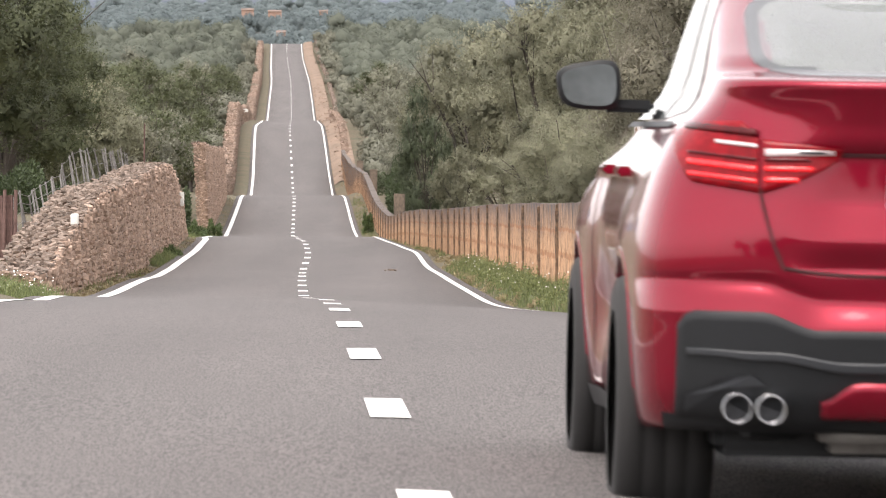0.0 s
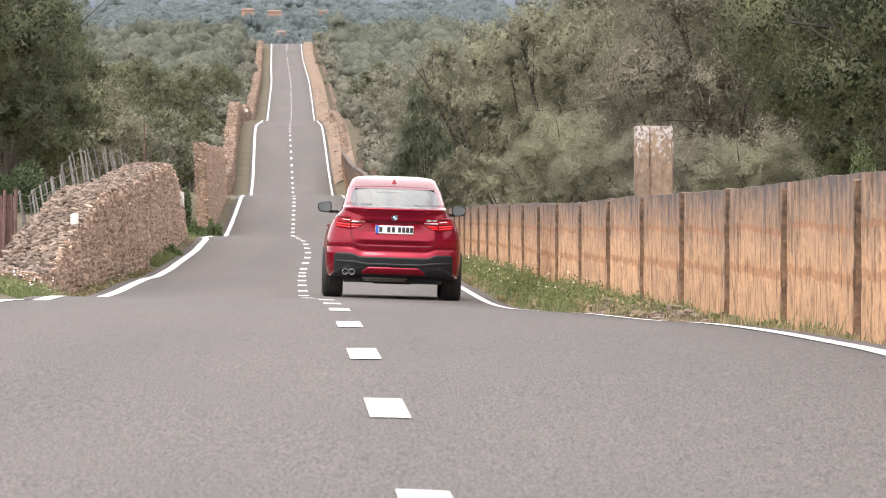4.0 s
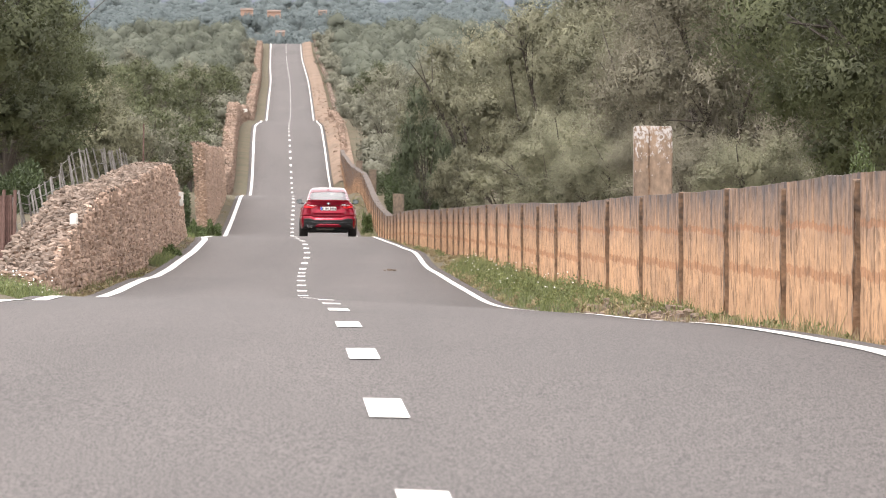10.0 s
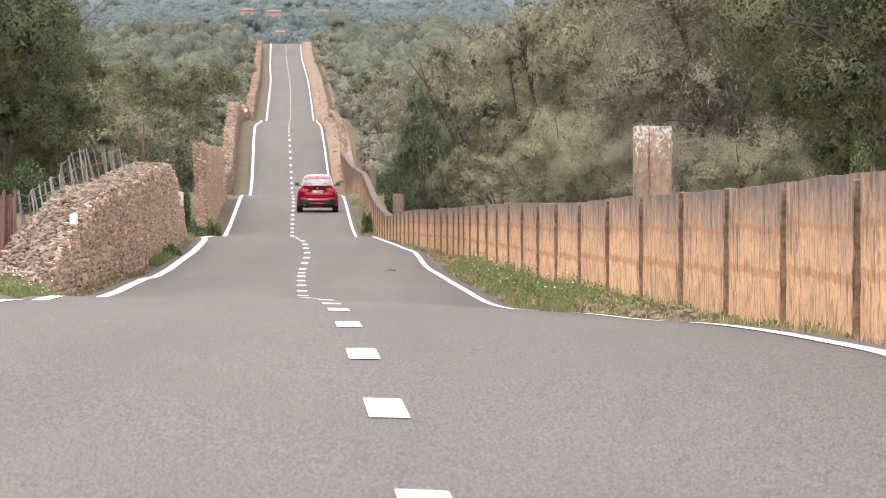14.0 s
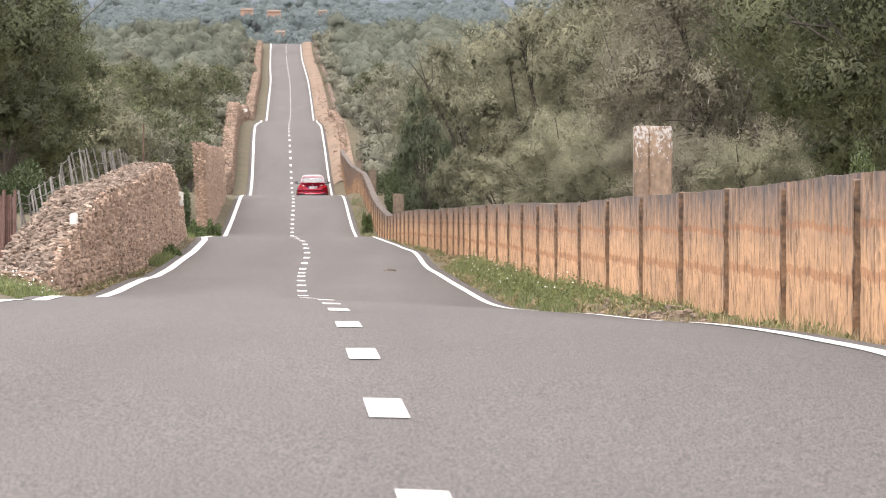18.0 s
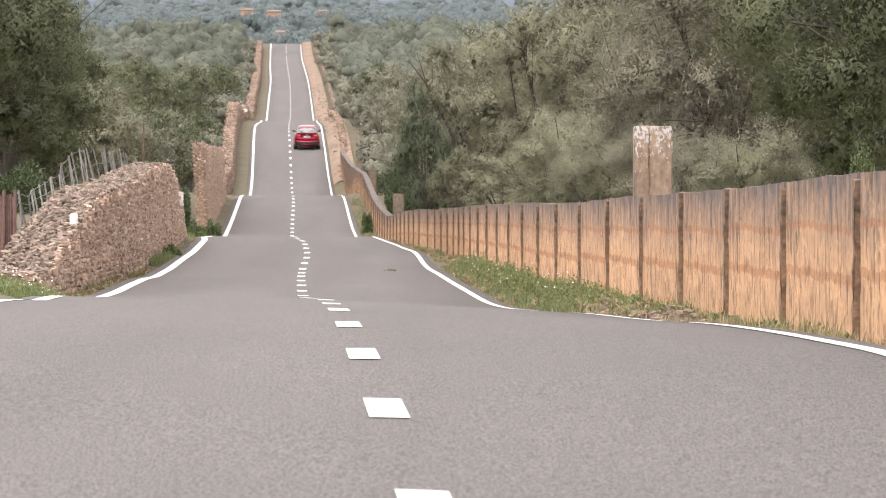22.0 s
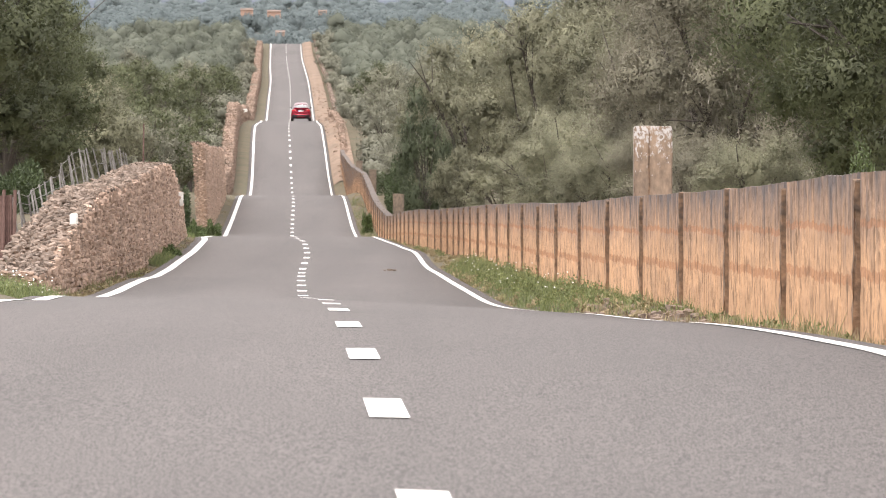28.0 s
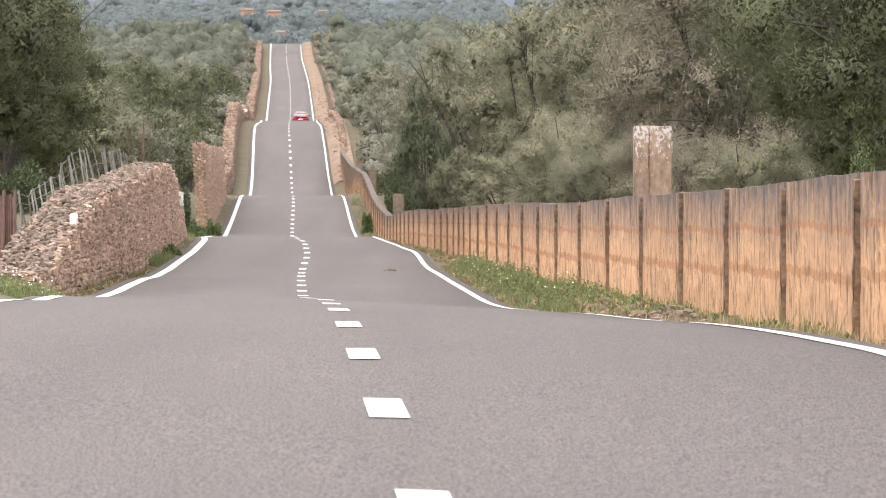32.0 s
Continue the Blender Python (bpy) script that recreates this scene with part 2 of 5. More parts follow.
def curve(pairs):
    """A smooth curve through (at, value) pairs."""
    xs = np.array(pairs[0::2], float)
    ys = np.array(pairs[1::2], float)
    slopes = np.diff(ys) / np.diff(xs)
    tang = np.zeros(len(xs))
    tang[1:-1] = (slopes[:-1] * np.diff(xs)[1:] + slopes[1:] * np.diff(xs)[:-1]) / (xs[2:] - xs[:-2])
    tang[0], tang[-1] = slopes[0], slopes[-1]
    turn = slopes[:-1] * slopes[1:] <= 0
    tang[1:-1][turn] = 0
    most = 3 * np.minimum(np.abs(slopes[:-1]), np.abs(slopes[1:]))
    tang[1:-1] = np.clip(tang[1:-1], -most, most)

    def f(x):
        x = np.asarray(x, float)
        i = np.clip(np.searchsorted(xs, x) - 1, 0, len(xs) - 2)
        h = xs[i + 1] - xs[i]
        s = np.clip((x - xs[i]) / h, 0, 1)
        return ((2 * s**3 - 3 * s**2 + 1) * ys[i] + (s**3 - 2 * s**2 + s) * h * tang[i]
                + (-2 * s**3 + 3 * s**2) * ys[i + 1] + (s**3 - s**2) * h * tang[i + 1])
    return f


# ---- the plan: distance along the road, height of its middle, sideways course, crossfall ----
road_z = curve((-150, 0.6, -40, 0.10, 0, 0.03, 15, 0.012, 25, -0.003, 33, -0.014, 40, -0.048, 47, -0.113, 54.5, -0.221, 62, -0.337, 77, -0.61, 92, -0.862,
                107, -0.982, 122, -1.075, 137, -1.164, 152, -1.135, 167, -1.095, 182, -1.072, 200, -1.17, 222, -1.36, 243, -1.87,
                264.5, -1.753, 280, -1.585, 302, -1.186, 324.5, -0.731, 340, -0.50, 362, -0.53, 395, -1.15, 415, -1.0, 429.5, -0.60,
                444.5, -0.05, 459.5, 0.68, 482, 2.13, 504.5, 3.41, 527, 4.28))
hill_z = curve((527, 4.28, 570, 4.76, 610, 5.14, 640, 5.48, 690, 5.0, 736, 6.25, 813, 9.07, 907, 12.3, 1018, 16.3, 1118, 19.7, 1181, 22.9,
                1215, 23.0, 1300, 17.0, 1500, 14.0, 1900, 30.0, 2600, 54.0, 3400, 72.0, 4600, 112.0))
bend = curve((-150, 0.06, 0, 0.06, 60, 0.06, 92, -0.08, 137, 0.02, 160, 0.18, 178, 0.16, 190, 0.0, 264, -0.10, 340, 0.02, 430, 0.02, 527, -0.15,
              736, 0.10, 907, 0.12, 1018, -0.20, 1181, -0.45, 5000, -0.45))
fall_left = curve((-150, 0.0, 30, 0.02, 52, 0.028, 57, 0.022, 60.5, -0.006, 68, 0.03, 78, -0.018, 84, -0.008, 92, 0.02, 112, 0.045, 122, 0.0, 131, 0.035, 140, 0.065, 165, 0.09, 190, 0.05, 222, 0.0, 270, 0.0, 5000, 0.0))
fall_right = curve((-150, -0.20, 12, -0.205, 19, -0.205, 25, -0.085, 28, -0.03, 32, -0.004, 36, -0.026, 43, -0.068, 52, -0.124, 66, -0.14, 80, -0.14, 100, -0.045, 113, 0.0, 142, 0.06, 155, 0.05, 180, -0.10, 206, -0.03, 270, 0.0, 5000, 0.0))
bank_right = curve((-150, -0.05, 25, -0.05, 32, -0.13, 38, -0.128, 43, -0.110, 48, -0.062, 53, -0.030, 66, 0.08, 79, 0.20, 93, 0.25, 116, 0.18, 135, 0.11, 155, -0.056, 180, -0.14, 199, -0.24, 222, -0.34, 240, -0.05, 264, 0.0,
                    330, 0.1, 430, 0.2, 5000, 0.3))
bank_left = curve((-150, 0.0, 70, 0.0, 95, 0.5, 110, 0.8, 170, 0.9, 195, 0.2, 260, 0.0, 5000, 0.0))
EDGE_L, EDGE_R = -2.72, 2.56


def mid_z(d):
    d = np.asarray(d, float)
    return np.where(d < 527, road_z(d), hill_z(d))


def mid_x(d):
    return -0.0232 * np.asarray(d, float) + 0.30 + bend(d)


SMOOTH_D = np.arange(-150, 4601, 10.0)
SMOOTH_Z = np.convolve(np.pad(mid_z(SMOOTH_D), 6, mode="edge"), np.ones(13) / 13, "valid")


def road_at(d, u):
    d, u = np.asarray(d, float), np.asarray(u, float)
    side = np.where(u < 0, fall_left(d) * np.clip(u / EDGE_L, 0, 1.1), fall_right(d) * np.clip(u / EDGE_R, 0, 1.1))
    return mid_z(d) + side


def step(x, a, b):
    s = np.clip((x - a) / (b - a), 0, 1)
    return s * s * (3 - 2 * s)


def ground_at(d, u):
    d, u = np.asarray(d, float), np.asarray(u, float)
    z = road_at(d, u) - 0.06
    z = z + np.where(u > 0, step(u, 2.72, 3.3) * (bank_right(d) + 0.05), step(-u, 2.9, 3.4) * 0.09 + step(-u, 3.9, 4.3) * bank_left(d))
    far = step(np.abs(u), 6, 45)
    swell = 1.6 * np.sin(d / 61 + u / 37) * np.sin(u / 53 + 1.3) * far
    z = z * (1 - far) + np.interp(d, SMOOTH_D, SMOOTH_Z) * far + swell
    hills = step(np.abs(u + 150), 500, 2200) * step(d, 600, 2500) * 40
    return z + hills + 0.03 * np.sin(d * 1.7 + u * 2.1) * step(np.abs(u), 4.2, 5.5)


def place(d, u, z=None):
    """World position at distance d along the road and u to the right of its middle."""
    return Vector((float(mid_x(d)) + u, d, float(ground_at(d, u)) if z is None else z))


def sheet(name, ds, us, height, material, label, lift=0.0, skirt=0.0):
    D, U = np.meshgrid(ds, us, indexing="ij")
    Z = height(D, U) + lift
    V = np.stack([mid_x(D) + U, D, Z], -1).reshape(-1, 3)
    n, m = len(ds), len(us)
    idx = np.arange(n * m).reshape(n, m)
    F = np.stack([idx[:-1, :-1], idx[:-1, 1:], idx[1:, 1:], idx[1:, :-1]], -1).reshape(-1, 4)
    ob = piece(name, mesh_of(name, V.tolist(), F.tolist(), material, True))
    return tagged(ob, label, kind="structure")


rows_d = np.concatenate([np.arange(-150, 0, 10), np.arange(0, 220, 1.0), np.arange(220, 700, 2.5), np.arange(700, 1300, 8), np.arange(1300, 4601, 60)])
cols_u = np.concatenate([-np.array([2200, 1500, 1000, 700, 450, 300, 200, 130, 90, 60, 40, 28, 20, 14, 10, 8, 6.5, 5.5, 4.6, 4.0, 3.6, 3.3, 3.05, 2.9]),
                         [-2.0, 0.0, 2.0], [2.75, 2.9, 3.1, 3.3, 3.6, 4.0, 4.6, 5.5, 6.5, 8, 10, 14, 20, 28, 40, 60, 90, 130, 200, 300, 450, 700, 1000, 1500, 2200]])
ground = sheet("ground", rows_d, cols_u, ground_at, SOIL, "dry stony earth with patchy grass beside the road")
ground["category"] = "ground"
rows_r = rows_d[(rows_d >= -60) & (rows_d <= 1300)]
road = sheet("road", rows_r, np.array([-2.92, -2.9, -1.36, 0, 1.28, 2.72, 2.74]),
             lambda D, U: road_at(D, np.clip(U, -2.9, 2.72)) - 0.05 * ((U < -2.91) | (U > 2.73)), ASPHALT, "grey worn asphalt of a narrow undulating country road")
road["category"] = "road"


def line_strip(name, ds, u0, u1, label=""):
    ob = sheet(name, ds, np.array([u0, u1]), road_at, WHITE_PAINT, label, lift=0.006)
    del ob["kind"]
    ob.parent = road
    return ob


line_strip("edge_line", rows_r, EDGE_L, EDGE_L + 0.16, "white painted edge line")
line_strip("edge_line", rows_r, EDGE_R - 0.10, EDGE_R, "white painted edge line")
for k in range(-6, 156):
    c = 24.5 + 7.5 * k
    line_strip("centre_dash", np.linspace(c - 1.0, c + 1.0, 5), *((-0.072, 0.072) if c < 540 else (-0.055, 0.055)))

# ---- the rendered wall beside the road ----
FENCE_U = 3.40
fence = tagged(new("rendered_wall"), "low ochre rendered masonry wall, grey with lichen along its top, with pilasters", "wall", kind="structure")
PITCH = 6.55


fence_rise = curve((-150, 0.0, 338, 0.0, 350, 0.04, 360, 0.10, 381, 0.63, 400, 1.03, 425, 0.93, 440, 0.64, 455, 0.18, 465, 0.0, 5000, 0.0))


def wall_panel(d0, d1, height, thick, parent, name="panel"):
    """One bay of the wall, following the ground, its face rough and streaked."""
    rng = np.random.RandomState(int(d0 * 10) % 9973)
    n, m = (120, 21) if d0 < 140 else (52, 11) if d0 < 220 else (14, 5)
    o = place(d0, FENCE_U)
    V = []
    column = rng.uniform(-0.004, 0.004, n) + (rng.rand(n) > 0.86) * rng.uniform(0.004, 0.014, n)
    grain = rng.uniform(-0.002, 0.002, (n, m)) + (rng.rand(n, m) > 0.93) * 0.009
    ragged = np.convolve(np.interp(np.linspace(0, 5, n + 4), np.arange(6), rng.uniform(-0.009, 0.009, 6)), np.ones(5) / 5, "valid") + rng.uniform(-0.004, 0.004, n)
    for i in range(n):
        d = d0 + (d1 - d0) * i / (n - 1)
        g = place(d, FENCE_U)
        for j in range(m):
            V.append((g.x - o.x + column[i] + grain[i, j], d - d0, g.z - o.z - 0.15 + (height + 0.15 + ragged[i] + float(fence_rise(d))) * j / (m - 1)))
        V.append((g.x - o.x + thick, d - d0, g.z - o.z + height - 0.01 + ragged[i] + float(fence_rise(d))))
        V.append((g.x - o.x + thick, d - d0, g.z - o.z - 0.15))
    k = m + 2
    F = [(i * k + j, (i + 1) * k + j, (i + 1) * k + (j + 1) % k, i * k + (j + 1) % k) for i in range(n - 1) for j in range(k)]
    F += [tuple(range(k)), tuple(reversed([(n - 1) * k + j for j in range(k)]))]
    me = mesh_of(name, V, F, RENDER_COAT)
    me.materials.append(ROUGH_TOP)
    for f in range((n - 1) * k):
        if f % k == m - 1:
            me.polygons[f].material_index = 1
    ob = piece(name, me, parent)
    ob.location = o
    return ob


def pilaster(d, parent):
    o = place(d, FENCE_U)
    bm = bmesh.new()
    add_box(bm, -0.035, 0.10, -0.085, 0.085, -0.15, FENCE_H + float(fence_rise(d)) + random.uniform(-0.05, 0.01), 0.010)
    bmesh.ops.subdivide_edges(bm, edges=[e for e in bm.edges if e.calc_length() > 0.8], cuts=9)
    for v in bm.verts:
        v.co += Vector((random.uniform(-1, 1), random.uniform(-1, 1), random.uniform(-1, 1))) * (0.009 if d < 200 else 0.004)
    ob = part("pilaster", bm, JOINT, parent)
    ob.location = o


FIRST = 44.25 - 4 * PITCH
for i in range(68):
    d0 = FIRST + i * PITCH
    wall_panel(d0 + 0.1, d0 + PITCH - 0.1, FENCE_H, 0.26, fence)
    pilaster(d0, fence)


def tall_pillar(d, u, w, h, label, material=PILLAR):
    bm = bmesh.new()
    add_box(bm, -w / 2, w / 2, -0.2, 0.2, -0.2, h, 0.010)
    bmesh.ops.subdivide_edges(bm, edges=[e for e in bm.edges if e.calc_length() > 0.3], cuts=6, use_grid_fill=True)
    for v in bm.verts:
        v.co += noise.noise_vector(v.co * 4) * 0.012
    me = bpy.data.meshes.new("gate_pillar")
    bm.to_mesh(me)
    bm.free()
    me.materials.append(material)
    ob = piece("gate_pillar", me)
    ob.location = place(d, u)
    return tagged(ob, label, "pillar", "gate pillars beside the wall")


gate = tall_pillar(72.4, 3.625, 0.415, 1.88, "tall square masonry pillar with flaking white limewash on top")
bm = bmesh.new()
at = -0.048
lows = [(at + random.uniform(-0.006, 0.006), 1.86 - 0.10 * k) for k in range(16)]
for (xa, za), (xb, zb) in zip(lows, lows[1:]):
    wa = random.uniform(0.004, 0.010)
    bm.faces.new([bm.verts.new((x, -0.217, z)) for x, z in ((xa - wa, za), (xa + wa, za), (xb + wa, zb), (xb - wa, zb))])
part("crack", bm, JOINT, gate, "dark crack down the pillar")
for d, w, h in ((243, 0.40, 1.9), (325, 0.36, 1.50), (386, 0.36, 2.25)):
    tall_pillar(d, 3.83, w, h, "old brown square masonry pillar behind the ochre wall", OLD_PILLAR)

# ---- dry stone walls on the other side ----


def stone_mesh(seed, sx, sy, sz, rounded):
    """A rough block of field stone: eight uneven corners and a worn top."""
    rng = np.random.RandomState(seed)
    V = [(x * sx * rng.uniform(0.30, 0.52), y * sy * rng.uniform(0.30, 0.52), z * sz * rng.uniform(0.32, 0.52)) for z in (-1, 1) for y in (-1, 1) for x in (-1, 1)]
    F = [(0, 2, 3, 1), (4, 5, 7, 6), (0, 1, 5, 4), (2, 6, 7, 3), (0, 4, 6, 2), (1, 3, 7, 5)]
    if rounded:
        tris = []
        for f in F:
            c = np.mean([V[k] for k in f], axis=0) * rng.uniform(0.95, 1.35)
            V.append(tuple(c))
            tris += [(f[k], f[(k + 1) % 4], len(V) - 1) for k in range(4)]
        F = tris
    return mesh_of("stone", V, F, STONE_ONE)


def stone_set(rounded):
    return [stone_mesh(s, 0.16 + 0.04 * (s % 3), 0.22 + 0.05 * (s % 4), 0.085 + 0.014 * (s % 5), rounded) for s in range(10)]


STONES, BLOCKS = stone_set(True), stone_set(False)
SHAPES = [[(np.array([v.co[:] for v in me.vertices]), np.array([p.vertices[:] for p in me.polygons])) for me in kind] for kind in (BLOCKS, STONES)]


def scatter_stones(name, spots, parent, material=STONE, tilt=0.14, rounded=1):
    """Many stones (x, y, z, turn, size) joined as one mesh."""
    V, F, base = [], [], 0
    for i, (x, y, z, turn, size) in enumerate(spots):
        v, f = SHAPES[rounded][i % 10]
        v = v * size
        v = v @ np.array(Euler((math.sin(i * 12.9) * tilt, math.sin(i * 7.3 + 1) * tilt, 0)).to_matrix())
        c, s = math.cos(turn), math.sin(turn)
        V.append(np.stack([v[:, 0] * c - v[:, 1] * s + x, v[:, 0] * s + v[:, 1] * c + y, v[:, 2] + z], 1))
        F.append(f + base)
        base += len(v)
    ob = piece(name, mesh_of(name, np.concatenate(V).tolist(), np.concatenate(F).tolist(), material), parent)
    ob["kind"] = "stuff"
    return ob


def stone_wall(d0, d1, u_front, thick, height, label, course=0.10, size=1.0, single=0, seed=1, material=FAR_STONE):
    """Dry stone wall: a rough core, stones on its face, its ends and its top. height(d) above the ground."""
    rng = np.random.RandomState(seed)
    wall = tagged(new("dry_stone_wall"), label, "stone wall", "dry stone walls along the road", kind="structure")
    ds = np.linspace(d0, d1, max(6, int((d1 - d0) / (0.6 if size < 0.9 else 1.5))))
    V = []
    for i, d in enumerate(ds):
        h = height(d)
        wob = rng.uniform(-0.03, 0.03)
        a, b = place(d, u_front - 0.005 + wob), place(d, u_front - thick + 0.08)
        V += [(a.x, d, a.z - 0.2), (a.x - 0.05 * h, d, a.z + h - 0.045), (b.x, d, a.z + h - 0.045), (b.x, d, a.z - 0.2)]
    F = [(i * 4 + j, (i + 1) * 4 + j, (i + 1) * 4 + (j + 1) % 4, i * 4 + (j + 1) % 4) for i in range(len(ds) - 1) for j in range(4)]
    F += [(0, 1, 2, 3), (len(ds) * 4 - 1, len(ds) * 4 - 2, len(ds) * 4 - 3, len(ds) * 4 - 4)]
    piece("core", mesh_of("core", V, F, RUBBLE), wall)
    spots, tops = [], []
    d = d0
    while d < d1:
        h = height(d)
        g = place(d, u_front)
        z = 0.03
        while z < h:
            spots.append((g.x - 0.05 * z + rng.uniform(-0.075, 0.0) * size, d + rng.uniform(-0.12, 0.12), g.z + z, rng.uniform(-0.5, 0.5), size * (0.30 + 0.85 * rng.rand() ** 1.8 if size < 0.8 else rng.uniform(0.6, 1.4))))
            z += course * size * rng.uniform(0.8, 1.25)
        for u in np.arange(0.08 * size, thick, 0.16 * size):
            tops.append((g.x - 0.05 * h - u + rng.uniform(-0.05, 0.05), d + rng.uniform(-0.15, 0.15), g.z + h + rng.uniform(-0.09, 0.06) * size, rng.uniform(-1.5, 1.5), size * (rng.uniform(0.3, 0.8) if size < 0.8 else rng.uniform(0.45, 1.15))))
        d += (0.22 if size < 0.8 else 0.26) * size * rng.uniform(0.8, 1.2)
    for end in (d0, d1):
        h = height(end)
        for z in np.arange(0.03, h, course * size * 0.42):
            for u in np.arange(0.04, thick, 0.075 * size):
                g = place(end, u_front - u)
                spots.append((g.x - 0.05 * z + rng.uniform(-0.03, 0.03), end + math.copysign(0.05, 0.5 * (d0 + d1) - end) + rng.uniform(-0.03, 0.03), g.z + z + rng.uniform(-0.03, 0.03), rng.uniform(-0.4, 0.4), size * rng.uniform(0.45, 0.75)))
    tops.sort(key=lambda s: s[1])
    for i, (x, y, z, turn, k) in enumerate(tops[:single]):
        ob = piece("stone", STONES[i % 10], wall)
        ob.matrix_basis = pose(x, y, z, 22 * math.sin(i * 12.9), 22 * math.sin(i * 7.3), math.degrees(turn)) @ Matrix.Scale(k, 4)
    near = 1 if size < 0.8 else 0
    scatter_stones("face_stones", spots, wall, STONE if near else material, 0.18, near)
    scatter_stones("top_stones", tops[single:], wall, TOP_STONE if near else material, 0.38, near)
    return wall


ramp = curve((75, 0.25, 84, 0.35, 92, 0.75, 100, 1.05, 109, 1.40, 125, 1.65, 145, 1.92, 157, 2.0, 165, 1.82, 176, 1.20, 185, 0.65, 195, 0.15))
stone_wall(80, 194, -3.22, 0.72, lambda d: float(ramp(d)), "ruined reddish dry stone wall with a tumbled sloping top", course=0.118, size=0.62, single=300, seed=3)
stone_wall(268, 332, -3.35, 0.45, lambda d: 3.62 - 0.018 * (d - 268), "tall dry stone wall end of reddish field stones", course=0.14, size=0.62, seed=4)
stone_wall(352, 560, -3.9, 0.7, lambda d: 1.55 + 0.2 * math.sin(d / 9), "long reddish dry stone wall climbing beside the road", course=0.2, size=0.9, seed=5)
stone_wall(600, 1150, -4.1, 0.8, lambda d: 1.35 + 0.2 * math.sin(d / 17), "long dry stone wall climbing the far slope", course=0.22, size=1.2, seed=6)
stone_wall(474, 640, 4.05, 0.35, lambda d: (0.60 + 0.15 * math.sin(d / 11)) * (0.25 + 0.75 * float(step(d, 474, 530))), "tumbled reddish stone wall on the verge", course=0.14, size=0.8, seed=7)
stone_wall(690, 1175, 5.15, 0.4, lambda d: 0.75 + 0.12 * math.sin(d / 23), "low dark stone wall above the bare red verge", course=0.22, size=1.0, seed=8, material=TOP_STONE)
verge = sheet("verge", rows_d[(rows_d > 440) & (rows_d < 1200)], np.array([2.76, 3.2, 3.7, 4.35]), lambda D, U: ground_at(D, U) + 0.03 + 0.10 * (U - 2.7), RED_SOIL, "bare ochre earth verge beside the climbing road")
verge["category"] = "verge"

rng = np.random.RandomState(61)
spots = []
for i in range(260):
    d, u = rng.uniform(445, 900), rng.uniform(2.85, 4.5)
    p = place(d, u)
    spots.append((p.x, p.y, p.z + 0.05 + 0.10 * (u - 2.7), rng.uniform(0, 3), rng.uniform(0.3, 1.0)))
tagged(scatter_stones("loose_stones", spots, None, FAR_STONE, 0.4), "loose brown stones scattered on the bare earth verge", "stones")

# ---- the car ----
RED = mat("red_car_paint", (0.24, 0.003, 0.019), (0.215, 0.003, 0.017), rough=0.24, metal=0.50, scale=2, fine=300, coat=0.9, spec=0.12)
RED.node_tree.nodes["Principled BSDF"].inputs["Coat IOR"].default_value = 1.38
RED.node_tree.nodes["Principled BSDF"].inputs["Coat Roughness"].default_value = 0.05
BLACK = mat("black_plastic", (0.016, 0.017, 0.019), (0.012, 0.013, 0.014), rough=0.5, scale=3, fine=120, spec=0.3)
SHEEN_GREY = mat("black_plastic_sheen", (0.030, 0.032, 0.036), (0.024, 0.026, 0.029), rough=0.38, scale=3, fine=120)
RUBBER = mat("tyre_rubber", (0.022, 0.021, 0.021), (0.03, 0.028, 0.027), rough=0.85, scale=6, fine=60, bump=0.3, bump_scale=60)
CHROME = mat("chrome", (0.50, 0.50, 0.51), (0.36, 0.36, 0.37), rough=0.22, metal=1.0, scale=4, fine=60)
STEEL = mat("muffler_steel", (0.19, 0.18, 0.165), (0.12, 0.11, 0.10), rough=0.6, metal=0.4, scale=4, fine=40)
DARK_GLASS = mat("dark_window_glass", (0.012, 0.014, 0.015), (0.010, 0.012, 0.012), rough=0.05, scale=2, fine=20, coat=1.0, spec=0.9)
TINTED = mat("tinted_glass", (0.010, 0.012, 0.014), (0.008, 0.010, 0.011), rough=0.4, scale=2, fine=20, spec=0.1)
CLEAR_GLASS = bpy.data.materials.new("clear_window_glass")
CLEAR_GLASS.use_nodes = True
gn, gl = CLEAR_GLASS.node_tree.nodes, CLEAR_GLASS.node_tree.links
through_, shine_, bend_of_light, both_ = (gn.new(k) for k in ("ShaderNodeBsdfTransparent", "ShaderNodeBsdfGlossy", "ShaderNodeLayerWeight", "ShaderNodeMixShader"))
steep_, gloss_ = gn.new("ShaderNodeMath"), gn.new("ShaderNodeMapRange")
steep_.operation = "POWER"
steep_.inputs[1].default_value = 4.0
through_.inputs["Color"].default_value = (0.90, 0.94, 0.93, 1)
shine_.inputs["Roughness"].default_value = 0.08
bend_of_light.inputs["Blend"].default_value = 0.5
gloss_.inputs["To Min"].default_value, gloss_.inputs["To Max"].default_value = 0.30, 0.75
gl.new(bend_of_light.outputs["Facing"], steep_.inputs[0]), gl.new(steep_.outputs[0], gloss_.inputs["Value"])
gl.new(gloss_.outputs[0], both_.inputs[0]), gl.new(through_.outputs[0], both_.inputs[1]), gl.new(shine_.outputs[0], both_.inputs[2])
gl.new(both_.outputs[0], gn["Material Output"].inputs["Surface"])
# windscreen glass with translucent white added, which brightens the rear window
VEILED_GLASS = CLEAR_GLASS.copy()
VEILED_GLASS.name = "dusty_windscreen_glass"
dn, dl = VEILED_GLASS.node_tree.nodes, VEILED_GLASS.node_tree.links
veil_, veiled_ = dn.new("ShaderNodeBsdfTranslucent"), dn.new("ShaderNodeMixShader")
